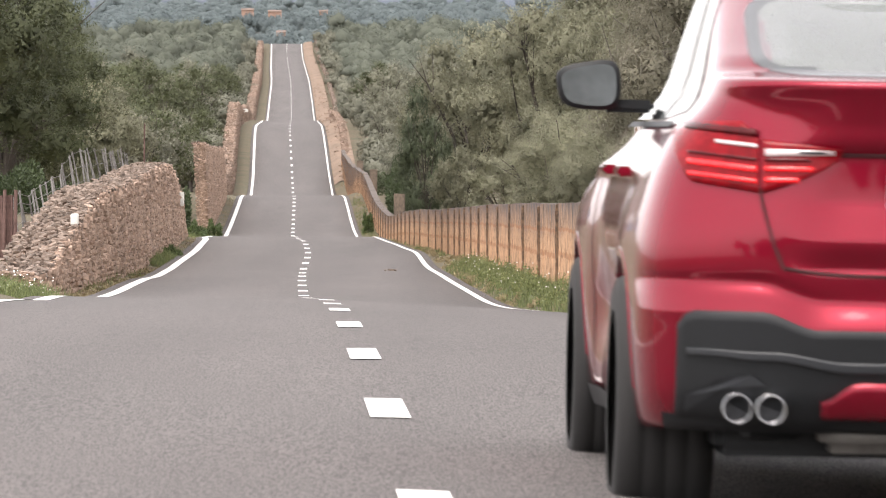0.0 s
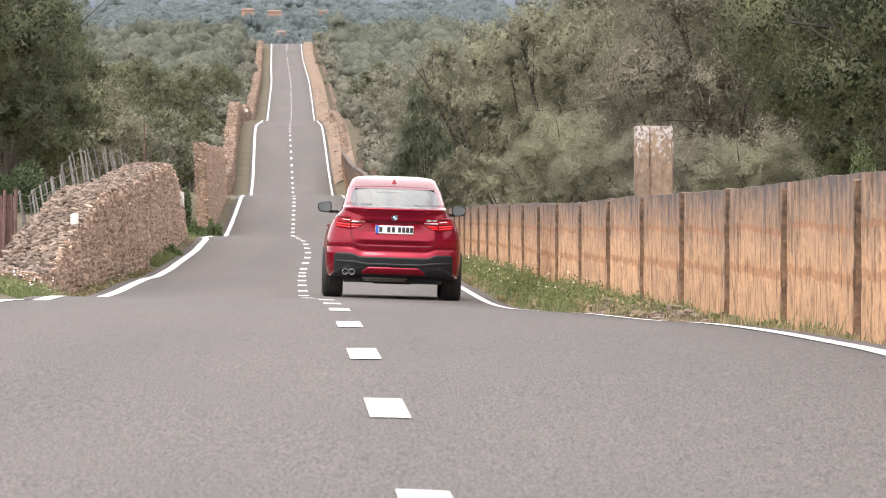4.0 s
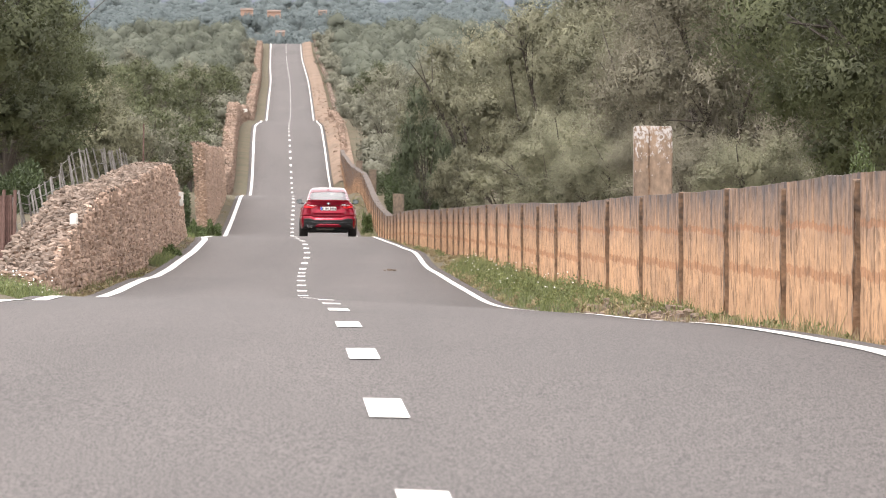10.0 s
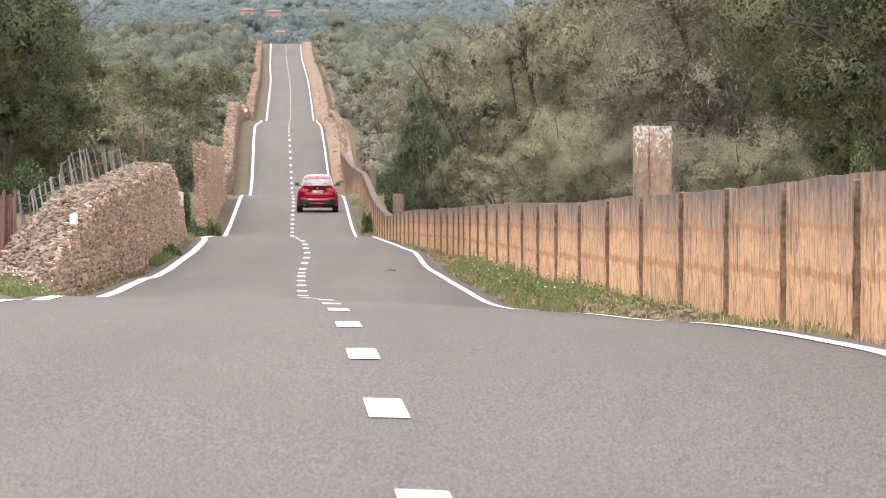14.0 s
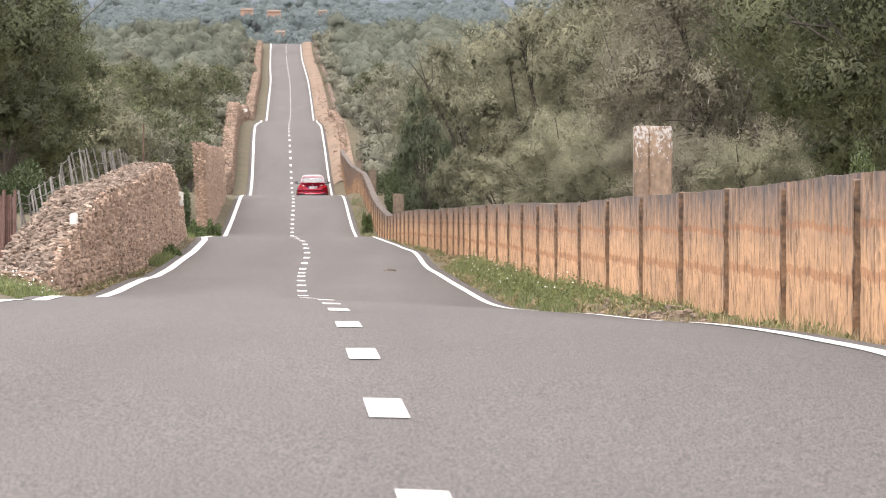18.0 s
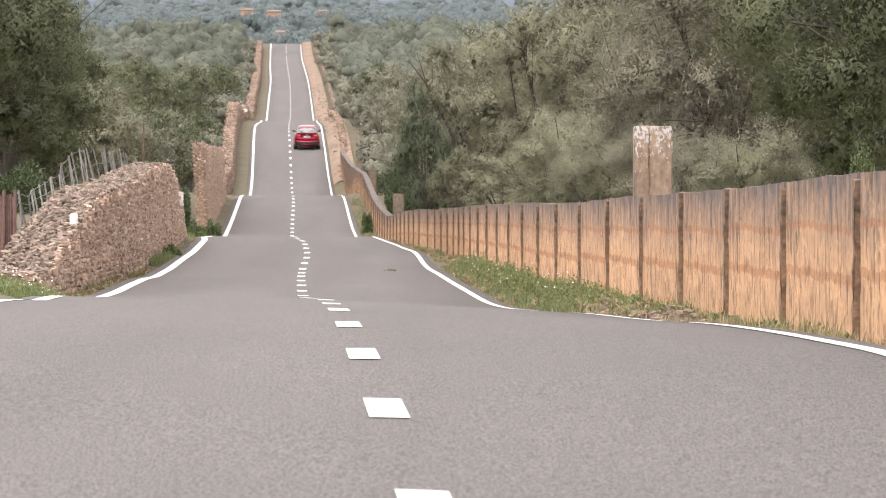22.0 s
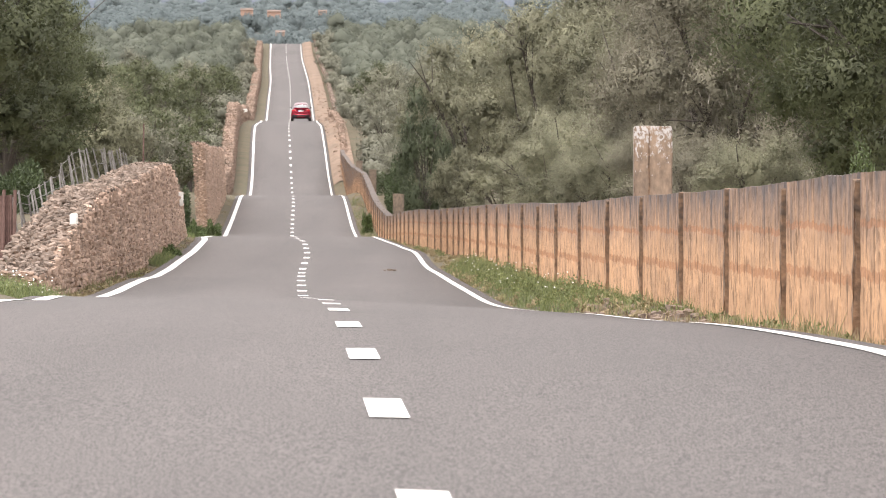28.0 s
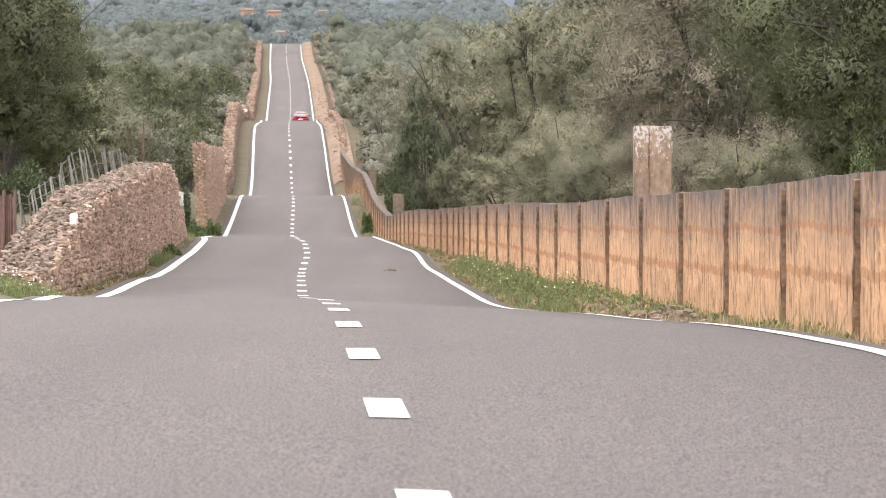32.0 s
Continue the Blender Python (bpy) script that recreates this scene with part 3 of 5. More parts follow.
veil_.inputs["Color"].default_value = (0.80, 0.82, 0.80, 1)
veiled_.inputs[0].default_value = 0.22
dl.new(dn["Material Output"].inputs["Surface"].links[0].from_socket, veiled_.inputs[1]), dl.new(veil_.outputs[0], veiled_.inputs[2])
dl.new(veiled_.outputs[0], dn["Material Output"].inputs["Surface"])
LAMP_RED = mat("red_lamp_glass", (0.25, 0.003, 0.008), (0.14, 0.002, 0.005), rough=0.2, scale=9, fine=40, coat=0.12, emit=0.05, spec=0.12)
LAMP_DARK = mat("dark_lamp_band", (0.09, 0.002, 0.004), (0.05, 0.001, 0.002), rough=0.2, scale=9, fine=40, coat=0.2, spec=0.15)
LAMP_GLOW = mat("lit_lamp_bar", (0.80, 0.010, 0.016), (0.66, 0.008, 0.012), rough=0.2, scale=8, fine=60, coat=0.2, emit=0.22)
LAMP_CLEAR = mat("clear_lamp_glass", (0.72, 0.60, 0.60), (0.55, 0.42, 0.42), rough=0.1, scale=8, fine=60, coat=1.0)
PLATE = mat("plate_white", (0.78, 0.78, 0.77), (0.72, 0.72, 0.71), rough=0.4, scale=5)
PLATE_BLUE = mat("plate_blue", (0.03, 0.13, 0.55), rough=0.4, scale=5)
INK = mat("plate_ink", (0.03, 0.03, 0.035), rough=0.5, scale=5)
BLUE = mat("badge_blue", (0.08, 0.22, 0.45), rough=0.2, scale=5, coat=1.0)
MIRROR = mat("mirror_glass", (0.20, 0.22, 0.225), rough=0.22, metal=1.0, scale=5)
GAP = mat("panel_gap", (0.05, 0.004, 0.006), rough=0.8, scale=5)

def raised(shape):
    """The cabin above the waist, drawn a little taller."""
    return lambda z: shape(np.where(np.asarray(z) > 1.24, 1.24 + (np.asarray(z) - 1.24) / 1.08, z))


car_w = curve((0.20, 0.86, 0.30, 0.895, 0.45, 0.915, 0.62, 0.922, 0.70, 0.918, 0.80, 0.912, 0.92, 0.890, 1.02, 0.858, 1.08, 0.828, 1.125, 0.792, 1.15, 0.766, 1.19, 0.734, 1.24, 0.712,
               1.32, 0.690, 1.42, 0.663, 1.50, 0.640, 1.57, 0.617, 1.60, 0.598, 1.622, 0.568, 1.640, 0.52, 1.652, 0.44, 1.66, 0.28))
rear_mid = curve((0.20, -0.62, 0.28, -0.80, 0.36, -0.885, 0.45, -0.912, 0.55, -0.925, 0.568, -0.928, 0.578, -0.924, 0.628, -0.894, 0.638, -0.888, 0.648, -0.885, 0.658, -0.886, 0.715, -0.894, 0.722, -0.893, 0.73, -0.884,
                  0.800, -0.908, 0.812, -0.909, 0.822, -0.905, 0.895, -0.876, 0.915, -0.868, 1.03, -0.866, 1.046, -0.870, 1.056, -0.882, 1.13, -0.905, 1.205, -0.935, 1.222, -0.944, 1.234, -0.940, 1.243, -0.915,
                  1.250, -0.80, 1.30, -0.58, 1.40, -0.20, 1.50, 0.17, 1.57, 0.46, 1.62, 0.74, 1.645, 0.95, 1.66, 1.15))
rear_out = curve((0.20, -0.62, 0.28, -0.80, 0.36, -0.885, 0.45, -0.912, 0.55, -0.925, 0.568, -0.928, 0.578, -0.924, 0.628, -0.906, 0.640, -0.899, 0.650, -0.895, 0.660, -0.897, 0.672, -0.906, 0.73, -0.910,
                  0.82, -0.908, 0.92, -0.898, 1.02, -0.888, 1.10, -0.880, 1.15, -0.885, 1.19, -0.905, 1.212, -0.925, 1.228, -0.936, 1.238, -0.930, 1.245, -0.905,
                  1.252, -0.79, 1.30, -0.58, 1.40, -0.20, 1.50, 0.17, 1.57, 0.46, 1.62, 0.74, 1.645, 0.95, 1.66, 1.15))
car_front = curve((0.20, 3.45, 0.40, 3.72, 0.60, 3.74, 0.75, 3.70, 0.86, 3.58, 0.95, 3.15, 1.03, 2.72, 1.09, 2.42, 1.30, 1.98, 1.48, 1.60, 1.58, 1.42, 1.63, 1.34, 1.66, 1.24))
car_w, rear_mid, rear_out, car_front = raised(car_w), raised(rear_mid), raised(rear_out), raised(car_front)
CORNER, POWER = 0.50, 3.0


def ledge(x):
    """How far the bumper ledge climbs towards the corners."""
    return 0.047 * float(step(abs(x), 0.44, 0.60))


def tail_y(x, z):
    """The rear profile at x: a crease above the plate in the middle, smoother under the lamps."""
    zz = z - ledge(x) * float(step(z, 0.40, 0.55) * (1 - step(z, 0.74, 0.90)))
    k = float(step(abs(x), 0.36, 0.56))
    return float(rear_mid(zz)) * (1 - k) + float(rear_out(zz)) * k


def haunch(y, z):
    """The sides swell over the rear wheels and draw in along the lower doors."""
    swell = 0.022 * math.exp(-((y - 0.05) / 0.42) ** 2 - ((z - 0.80) / 0.16) ** 2) + 0.018 * math.exp(-((y - 2.8) / 0.42) ** 2 - ((z - 0.80) / 0.16) ** 2)
    doors = float(step(y, 0.42, 0.75) * (1 - step(y, 2.0, 2.4)))
    crease = 0.014 * math.exp(-((z - 0.985) / 0.022) ** 2) * float(step(y, -0.3, 0.2))
    return swell + crease - doors * (0.045 * math.exp(-((z - 0.55) / 0.15) ** 2) + 0.02)


def rear_y(x, z):
    w = float(car_w(z))
    k = min(0.9995, abs(x) / w)
    depth = CORNER * (1 - (1 - k ** POWER) ** (1 / POWER))
    return tail_y(x, z) + depth


def side_x(y, z):
    """Half width of the body at y and z."""
    w = float(car_w(z))
    a = (tail_y(w, z) + CORNER - y) / CORNER
    return (w if a <= 0 else w * (1 - min(1, a) ** POWER) ** (1 / POWER)) + haunch(y, z)


def rear_patch(name, x0, x1, low, high, material, parent, label="", off=0.006, nx=24, nz=8):
    """A plate that follows the rear of the body between two edge curves, lifted off it, with closed rims."""
    bm = bmesh.new()
    grid = []
    for layer in (off, -0.01):
        g = []
        for i in range(nx + 1):
            x = x0 + (x1 - x0) * i / nx
            za, zb = low(x), high(x)
            g.append([bm.verts.new((x, rear_y(x, za + (zb - za) * j / nz) - layer, za + (zb - za) * j / nz)) for j in range(nz + 1)])
        grid.append(g)
    for layer in (0, 1):
        for i in range(nx):
            for j in range(nz):
                q = [grid[layer][i][j], grid[layer][i + 1][j], grid[layer][i + 1][j + 1], grid[layer][i][j + 1]]
                bm.faces.new(q if layer == 0 else q[::-1])
    rim = [(i, 0) for i in range(nx)] + [(nx, j) for j in range(nz)] + [(nx - i, nz) for i in range(nx)] + [(0, nz - j) for j in range(nz)]
    for (a, b), (c, d) in zip(rim, rim[1:] + rim[:1]):
        bm.faces.new((grid[0][a][b], grid[1][a][b], grid[1][c][d], grid[0][c][d]))
    return part(name, bm, material, parent, label, True)


def side_patch(name, sign, y0, y1, low, high, material, parent, label="", off=0.006, ny=24, nz=8):
    bm = bmesh.new()
    g = []
    for i in range(ny + 1):
        y = y0 + (y1 - y0) * i / ny
        za, zb = low(y), high(y)
        g.append([bm.verts.new((sign * (side_x(y, za + (zb - za) * j / nz) + off), y, za + (zb - za) * j / nz)) for j in range(nz + 1)])
    for i in range(ny):
        for j in range(nz):
            bm.faces.new((g[i][j], g[i + 1][j], g[i + 1][j + 1], g[i][j + 1]))
    return part(name, bm, material, parent, label, True)


def build_car():
    car = tagged(new("car"), "red metallic coupe-shaped SUV with black lower bumper driving on the asphalt", "car")
    # body shell: horizontal outlines stacked from the sill to the roof
    zs = np.concatenate([np.linspace(0.29, 0.54, 12), np.arange(0.555, 0.86, 0.0085), np.linspace(0.865, 1.02, 14), np.arange(1.03, 1.19, 0.011), np.arange(1.19, 1.262, 0.006),
                         1.24 + 1.08 * (np.concatenate([np.linspace(1.266, 1.58, 22), [1.595, 1.61, 1.622, 1.633, 1.642, 1.65, 1.656, 1.66]]) - 1.24)])
    na, ns, nf = 40, 60, 16
    rings = []
    for z in zs:
        w, f = float(car_w(z)), float(car_front(z))
        r = tail_y(w, z)
        c, cf = min(CORNER, (f - r) * 0.45), min(0.75, (f - r) * 0.4)
        half = []
        for i in range(na):
            a = math.pi / 2 * i / na
            x = w * math.sin(a) ** (2 / POWER)
            y = tail_y(x, z) + c * (1 - math.cos(a) ** (2 / POWER))
            half.append((x + haunch(y, z) * (x / w) ** 4, y))
        for i in range(ns):
            y = r + c + (f - cf - r - c) * i / ns
            half.append((w + haunch(y, z), y))
        for i in range(nf + 1):
            a = math.pi / 2 * i / nf
            y = f - cf * (1 - math.sin(a) ** (2 / POWER))
            half.append(((w + haunch(y, z)) * max(0.0, math.cos(a)) ** (2 / POWER), y))
        ring = half + [(-x, y) for x, y in half[-2:0:-1]]
        rings.append([(x, y, z) for x, y in ring])
    k = len(rings[0])
    V = [p for r in rings for p in r]
    F = []
    for j in range(len(zs) - 1):
        for i in range(k):
            q = (j * k + i, j * k + (i + 1) % k, (j + 1) * k + (i + 1) % k, (j + 1) * k + i)
            m = [sum(V[a][b] for a in q) / 4 for b in range(3)]
            arch = abs(m[0]) > 0.62 and min(math.hypot(m[1], m[2] - 0.36), math.hypot(m[1] - 2.81, m[2] - 0.36)) < 0.395
            rear_hole = abs(m[0]) < 0.55 and 1.272 < m[2] < 1.505 and m[1] < 0.4
            front_hole = abs(m[0]) < 0.50 and 1.12 < m[2] < 1.53 and m[1] > 1.3
            if not (arch or rear_hole or front_hole):
                F.append(q)
    F.append(tuple((len(zs) - 1) * k + i for i in range(k)))
    F.append(tuple(reversed(range(k))))
    me = mesh_of("body", V, F, RED, True)
    me.materials.append(BLACK)
    for p in me.polygons:
        c = p.center
        if c.z < 0.345 and abs(c.x) < 0.84 or len(p.vertices) > 4 and c.z < 0.4:
            p.material_index = 1
    piece("body", me, car)

    bm = bmesh.new()
    add_box(bm, -0.70, 0.70, -0.62, 3.3, 0.215, 0.62, 0.03)
    part("underbody", bm, BLACK, car)

    for y in (0.0, 2.81):
        for s in (-1, 1):
            bm = bmesh.new()
            n = 22
            for i in range(n + 1):
                a = math.radians(4 + 172 * i / n)
                for rr, dx in ((0.385, -0.03), (0.415, -0.002), (0.412, 0.006), (0.388, 0.006)):
                    yy, zz = y + rr * math.cos(a), 0.36 + rr * math.sin(a)
                    bm.verts.new((s * (side_x(yy, max(0.2, zz)) + dx - 0.004), yy, zz))
            bm.verts.ensure_lookup_table()
            for i in range(n):
                for j in range(4):
                    bm.faces.new([bm.verts[i * 4 + j], bm.verts[(i + 1) * 4 + j], bm.verts[(i + 1) * 4 + (j + 1) % 4], bm.verts[i * 4 + (j + 1) % 4]])
            part("arch_trim", bm, RED, car)

    # wheels
    for y, x_out, wide in ((0.0, 0.95, 0.275), (2.81, 0.945, 0.245)):
        for s in (-1, 1):
            wheel = piece("wheel", None, car)
            wheel.location = (s * (x_out - wide / 2), y, 0.345)
            bm = bmesh.new()
            prof = [(-0.5, 0.25), (-0.5, 0.31), (-0.46, 0.338), (-0.36, 0.352)]
            for i, gx in enumerate((-0.22, 0.0, 0.22)):
                prof += [(gx - 0.035, 0.3555), (gx - 0.022, 0.3525), (gx + 0.022, 0.3525), (gx + 0.035, 0.3555)]
            prof += [(0.36, 0.352), (0.46, 0.338), (0.5, 0.31), (0.5, 0.25)]
            n = 40
            vs = [[bm.verts.new((px * wide, r * math.cos(2 * math.pi * i / n), r * math.sin(2 * math.pi * i / n))) for px, r in prof] for i in range(n)]
            for i in range(n):
                for j in range(len(prof) - 1):
                    bm.faces.new((vs[i][j], vs[(i + 1) % n][j], vs[(i + 1) % n][j + 1], vs[i][j + 1]))
            part("tyre", bm, RUBBER, wheel, "black rubber tyre", True)
            bm = bmesh.new()
            add_tube(bm, (s * (wide / 2 - 0.075), 0, 0), (-s * (wide / 2 - 0.02), 0, 0), 0.255, n=32)
            for i in range(5):
                a = 2 * math.pi * i / 5
                add_tube(bm, (s * (wide / 2 - 0.05), 0, 0), (s * (wide / 2 - 0.055), 0.235 * math.cos(a), 0.235 * math.sin(a)), 0.035, 0.025, 8)
            part("rim", bm, STEEL, wheel, "grey alloy rim")

    # rear glass: a dark printed border round a clear pane, the windscreen, and the seats between them
    def pane(a, k):
        cx, cz = math.copysign(abs(math.cos(a)) ** 0.26, math.cos(a)), math.copysign(abs(math.sin(a)) ** 0.40, math.sin(a))
        z = 1.384 + 0.130 * cz * (1 - 0.26 * (1 - k) / 0.15) - 0.016 * cx * cx * (cz > 0)
        return (0.612 - 0.12 * (z - 1.30)) * cx * k, z

    def pane_mesh(ks, off):
        bm = bmesh.new()
        n = 72
        loops = []
        for k in ks:
            loop = []
            for i in range(n):
                x, z = pane(2 * math.pi * i / n, k)
                loop.append(bm.verts.new((x, rear_y(x, z) - off, z)))
            loops.append(loop)
        for a, b in zip(loops, loops[1:]):
            for i in range(n):
                bm.faces.new((a[i], a[(i + 1) % n], b[(i + 1) % n], b[i]))
        return bm, loops

    bm, loops = pane_mesh((1.0, 0.95, 0.90, 0.85), 0.010)
    bm.faces.new(loops[-1])
    rw = part("rear_window", bm, CLEAR_GLASS, car, "raked rear window with daylight behind it", True)
    part("dark_border", pane_mesh((1.0, 0.98, 0.96, 0.94), 0.006)[0], TINTED, rw, "dark printed window border", True)
    bm = bmesh.new()
    grid = [[bm.verts.new((-0.54 + 1.08 * i / 16, float(car_front(1.10 + 0.45 * j / 8)) - 0.75 * 0.55 * (abs(-1 + i / 8) * 0.75) ** 2.6, 1.10 + 0.45 * j / 8)) for j in range(9)] for i in range(17)]
    for i in range(16):
        for j in range(8):
            bm.faces.new((grid[i][j], grid[i + 1][j], grid[i + 1][j + 1], grid[i][j + 1]))
    part("windscreen", bm, VEILED_GLASS, car, "windscreen with translucent white added to pale the rear window", True)
    for x, y, wide, low, high in ((-0.37, 1.25, 0.24, 0.7, 1.14), (0.37, 1.25, 0.24, 0.7, 1.14), (0.0, 0.30, 0.56, 0.7, 1.12)):
        bm = bmesh.new()
        add_box(bm, x - wide, x + wide, y - 0.09, y + 0.09, low, high, 0.05)
        part("seat", bm, BLACK, car, "dark car seat", True)
    for x, y, z in ((-0.37, 1.22, 1.24), (0.37, 1.22, 1.24)):
        bm = bmesh.new()
        add_box(bm, x - 0.125, x + 0.125, y - 0.05, y + 0.05, z - 0.12, z + 0.06, 0.045)
        part("headrest", bm, BLACK, car, "dark headrest", True)
    rear_patch("roof_gap", -0.60, 0.60, lambda x: 1.542 - 0.022 * (abs(x) / 0.6) ** 2, lambda x: 1.547 - 0.022 * (abs(x) / 0.6) ** 2, GAP, car, "", 0.002, 40, 2)
    # tailgate outline
    rear_patch("tailgate_gap", -0.53, 0.53, lambda x: 0.712 + 0.018 * (abs(x) / 0.53) ** 6, lambda x: 0.722 + 0.018 * (abs(x) / 0.53) ** 6, GAP, car, "", 0.003, 30, 2)
    for s in (-1, 1):
        bm = bmesh.new()
        pts = [(0.53, 0.73), (0.56, 0.80), (0.588, 0.90), (0.598, 0.95)]
        for (xa, za), (xb, zb) in zip(pts, pts[1:]):
            q = [(xa, za), (xa + 0.010, za), (xb + 0.010, zb), (xb, zb)]
            bm.faces.new([bm.verts.new((s * x, rear_y(x, z) - 0.003, z)) for x, z in q])
        part("tailgate_gap", bm, GAP, car)
    rear_patch("grip_strip", -0.40, 0.40, lambda x: 1.036, lambda x: 1.047, GAP, car, "dark boot handle strip", 0.006, 20, 3)
    # lamps
    for s in (-1, 1):
        def span(a, b):
            return (a, b) if s > 0 else (-b, -a)
        def lamp_low(x):
            return 0.938 + 0.030 * (abs(x) - 0.61) / 0.2 + 0.07 * max(0, (abs(x) - 0.775) / 0.045) ** 2

        def lamp_high(x):
            return 1.082 + 0.048 * float(step(abs(x), 0.60, 0.655)) - 0.030 * max(0, (abs(x) - 0.70) / 0.12) ** 2

        def tip(x):
            return max(0.0, min(1.0, (abs(x) - 0.385) / 0.211))

        outer = rear_patch("tail_light", *span(0.606, 0.822), lamp_low, lamp_high, LAMP_RED, car, "wraparound red tail light", 0.012, 30, 10)
        for z, high, glow in ((0.962, 0.012, LAMP_GLOW), (0.992, 0.016, LAMP_GLOW), (1.022, 0.008, LAMP_DARK), (1.058, 0.010, LAMP_CLEAR), (1.088, 0.020, LAMP_DARK)):
            rear_patch("light_bar", *span(0.612, 0.72 if glow is LAMP_CLEAR else 0.792), lambda x, z=z: z + 0.022 * (abs(x) - 0.61) / 0.2, lambda x, z=z, high=high: z + high + 0.022 * (abs(x) - 0.61) / 0.2, glow, outer,
                       {LAMP_GLOW: "glowing red light bar", LAMP_CLEAR: "thin clear lamp strip", LAMP_DARK: "dark red lamp band"}[glow], 0.017, 16, 2)
        inner = rear_patch("boot_light", *span(0.385, 0.596), lambda x: 1.044 - 0.106 * tip(x) ** 0.62, lambda x: 1.056 + 0.026 * tip(x), LAMP_RED, car, "narrow red light in the tailgate", 0.012, 26, 8)
        rear_patch("clear_bar", *span(0.405, 0.590), lambda x: 1.040 - 0.004 * tip(x), lambda x: 1.052 + 0.004 * tip(x), LAMP_CLEAR, inner, "clear upper lamp strip", 0.017, 14, 2)
        rear_patch("lamp_insert", *span(0.43, 0.50), lambda x: 1.043, lambda x: 1.050, INK, inner, "", 0.020, 6, 2)
        for z, x0 in ((0.966, 0.50), (0.996, 0.462)):
            rear_patch("light_bar", *span(x0, 0.590), lambda x, z=z: z, lambda x, z=z: z + 0.013, LAMP_GLOW, inner, "glowing red light bar", 0.017, 10, 2)
        rear_patch("light_bar", *span(0.47, 0.590), lambda x: 1.022, lambda x: 1.031, LAMP_DARK, inner, "dark red lamp band", 0.017, 10, 2)
    # dark bumper skirt with a red centre; a lighter strip paints the sheen of its fold
    skirt = rear_patch("bumper_skirt", -0.815, 0.815, lambda x: 0.325 - 0.025 * step(abs(x), 0.3, 0.5) + 0.03 * step(abs(x), 0.55, 0.8), lambda x: 0.571 + ledge(x) - 0.04 * max(0, (abs(x) - 0.76) / 0.055) ** 3, BLACK, car, "black plastic bumper skirt", 0.012, 80, 10)
    rear_patch("blade", -0.79, 0.79, lambda x: 0.455 + 0.030 * step(abs(x), 0.36, 0.56) + 0.012 * step(abs(x), 0.6, 0.75), lambda x: 0.484 + 0.025 * step(abs(x), 0.36, 0.56) + 0.006 * step(abs(x), 0.6, 0.75), SHEEN_GREY, skirt, "lighter grey strip for the sheen on the skirt fold", 0.026, 60, 4)
    # angled corner facets, their highlight put into a lighter grey
    for s in (-1, 1):
        bm = bmesh.new()
        pts = [(0.58, 0.420), (0.70, 0.408), (0.79, 0.340), (0.79, 0.385), (0.70, 0.440), (0.62, 0.448)]
        bm.faces.new([bm.verts.new((s * x, rear_y(x, z) - 0.022, z)) for x, z in pts])
        part("corner_facet", bm, SHEEN_GREY, skirt, "bumper corner facet, its highlight put in as lighter grey")
    rear_patch("centre_insert", -0.43, 0.43, lambda x: 0.330, lambda x: 0.430 - 0.055 * step(abs(x), 0.33, 0.43), RED, skirt, "red centre insert of the diffuser", 0.035, 30, 4)
    # exhausts
    for x in (-0.655, -0.566):
        bm = bmesh.new()
        y = rear_y(x, 0.36) - 0.04
        n = 24
        rr = [(0.042, 0.25), (0.042, -0.02), (0.040, -0.026), (0.035, -0.022), (0.033, 0.16)]
        vs = [[bm.verts.new((x + r * math.cos(2 * math.pi * i / n), y + dy, 0.357 + r * math.sin(2 * math.pi * i / n))) for r, dy in rr] for i in range(n)]
        for i in range(n):
            for j in range(4):
                bm.faces.new((vs[i][j], vs[(i + 1) % n][j], vs[(i + 1) % n][j + 1], vs[i][j + 1]))
        tip = part("exhaust_tip", bm, CHROME, car, "round chrome exhaust tip", True)
        bm = bmesh.new()
        add_tube(bm, (x, y + 0.03, 0.357), (x, y + 0.2, 0.357), 0.0335, n=20)
        part("dark_bore", bm, INK, tip)
    bm = bmesh.new()
    add_box(bm, -0.42, 0.20, -0.80, -0.50, 0.235, 0.335, 0.03)
    part("muffler", bm, STEEL, car, "dull steel silencer box under the bumper", True)
    bm = bmesh.new()
    add_tube(bm, (-0.62, -0.7, 0.30), (-0.2, -0.4, 0.27), 0.03)
    add_tube(bm, (0.25, 0.05, 0.30), (0.85, 0.0, 0.33), 0.035)
    add_tube(bm, (-0.25, 0.05, 0.30), (-0.85, 0.0, 0.33), 0.035)
    add_box(bm, -0.3, 0.3, -0.15, 0.2, 0.20, 0.34, 0.04)
    part("rear_axle", bm, BLACK, car)
    # plate and badges
    y = rear_y(0, 0.95) - 0.012
    bm = bmesh.new()
    add_box(bm, -0.26, 0.26, y - 0.012, y, 0.893, 1.005, 0.004)
    plate = part("number_plate", bm, PLATE, car, "white number plate with dark bars")
    bm = bmesh.new()
    add_box(bm, -0.257, -0.217, y - 0.016, y - 0.011, 0.897, 1.001)
    part("blue_strip", bm, PLATE_BLUE, plate)
    for x in (-0.185, -0.075, -0.012, 0.072, 0.128, 0.182, 0.236):
        bm = bmesh.new()
        add_box(bm, x - 0.024, x + 0.019, y - 0.0155, y - 0.011, 0.913, 0.985)
        part("dark_bar", bm, INK, plate)
    y = rear_y(0, 1.11) - 0.004
    bm = bmesh.new()
    add_tube(bm, (0, y - 0.006, 1.112), (0, y + 0.01, 1.112), 0.043, n=32)
    badge = part("badge", bm, CHROME, car, "round badge in dark, blue and white")
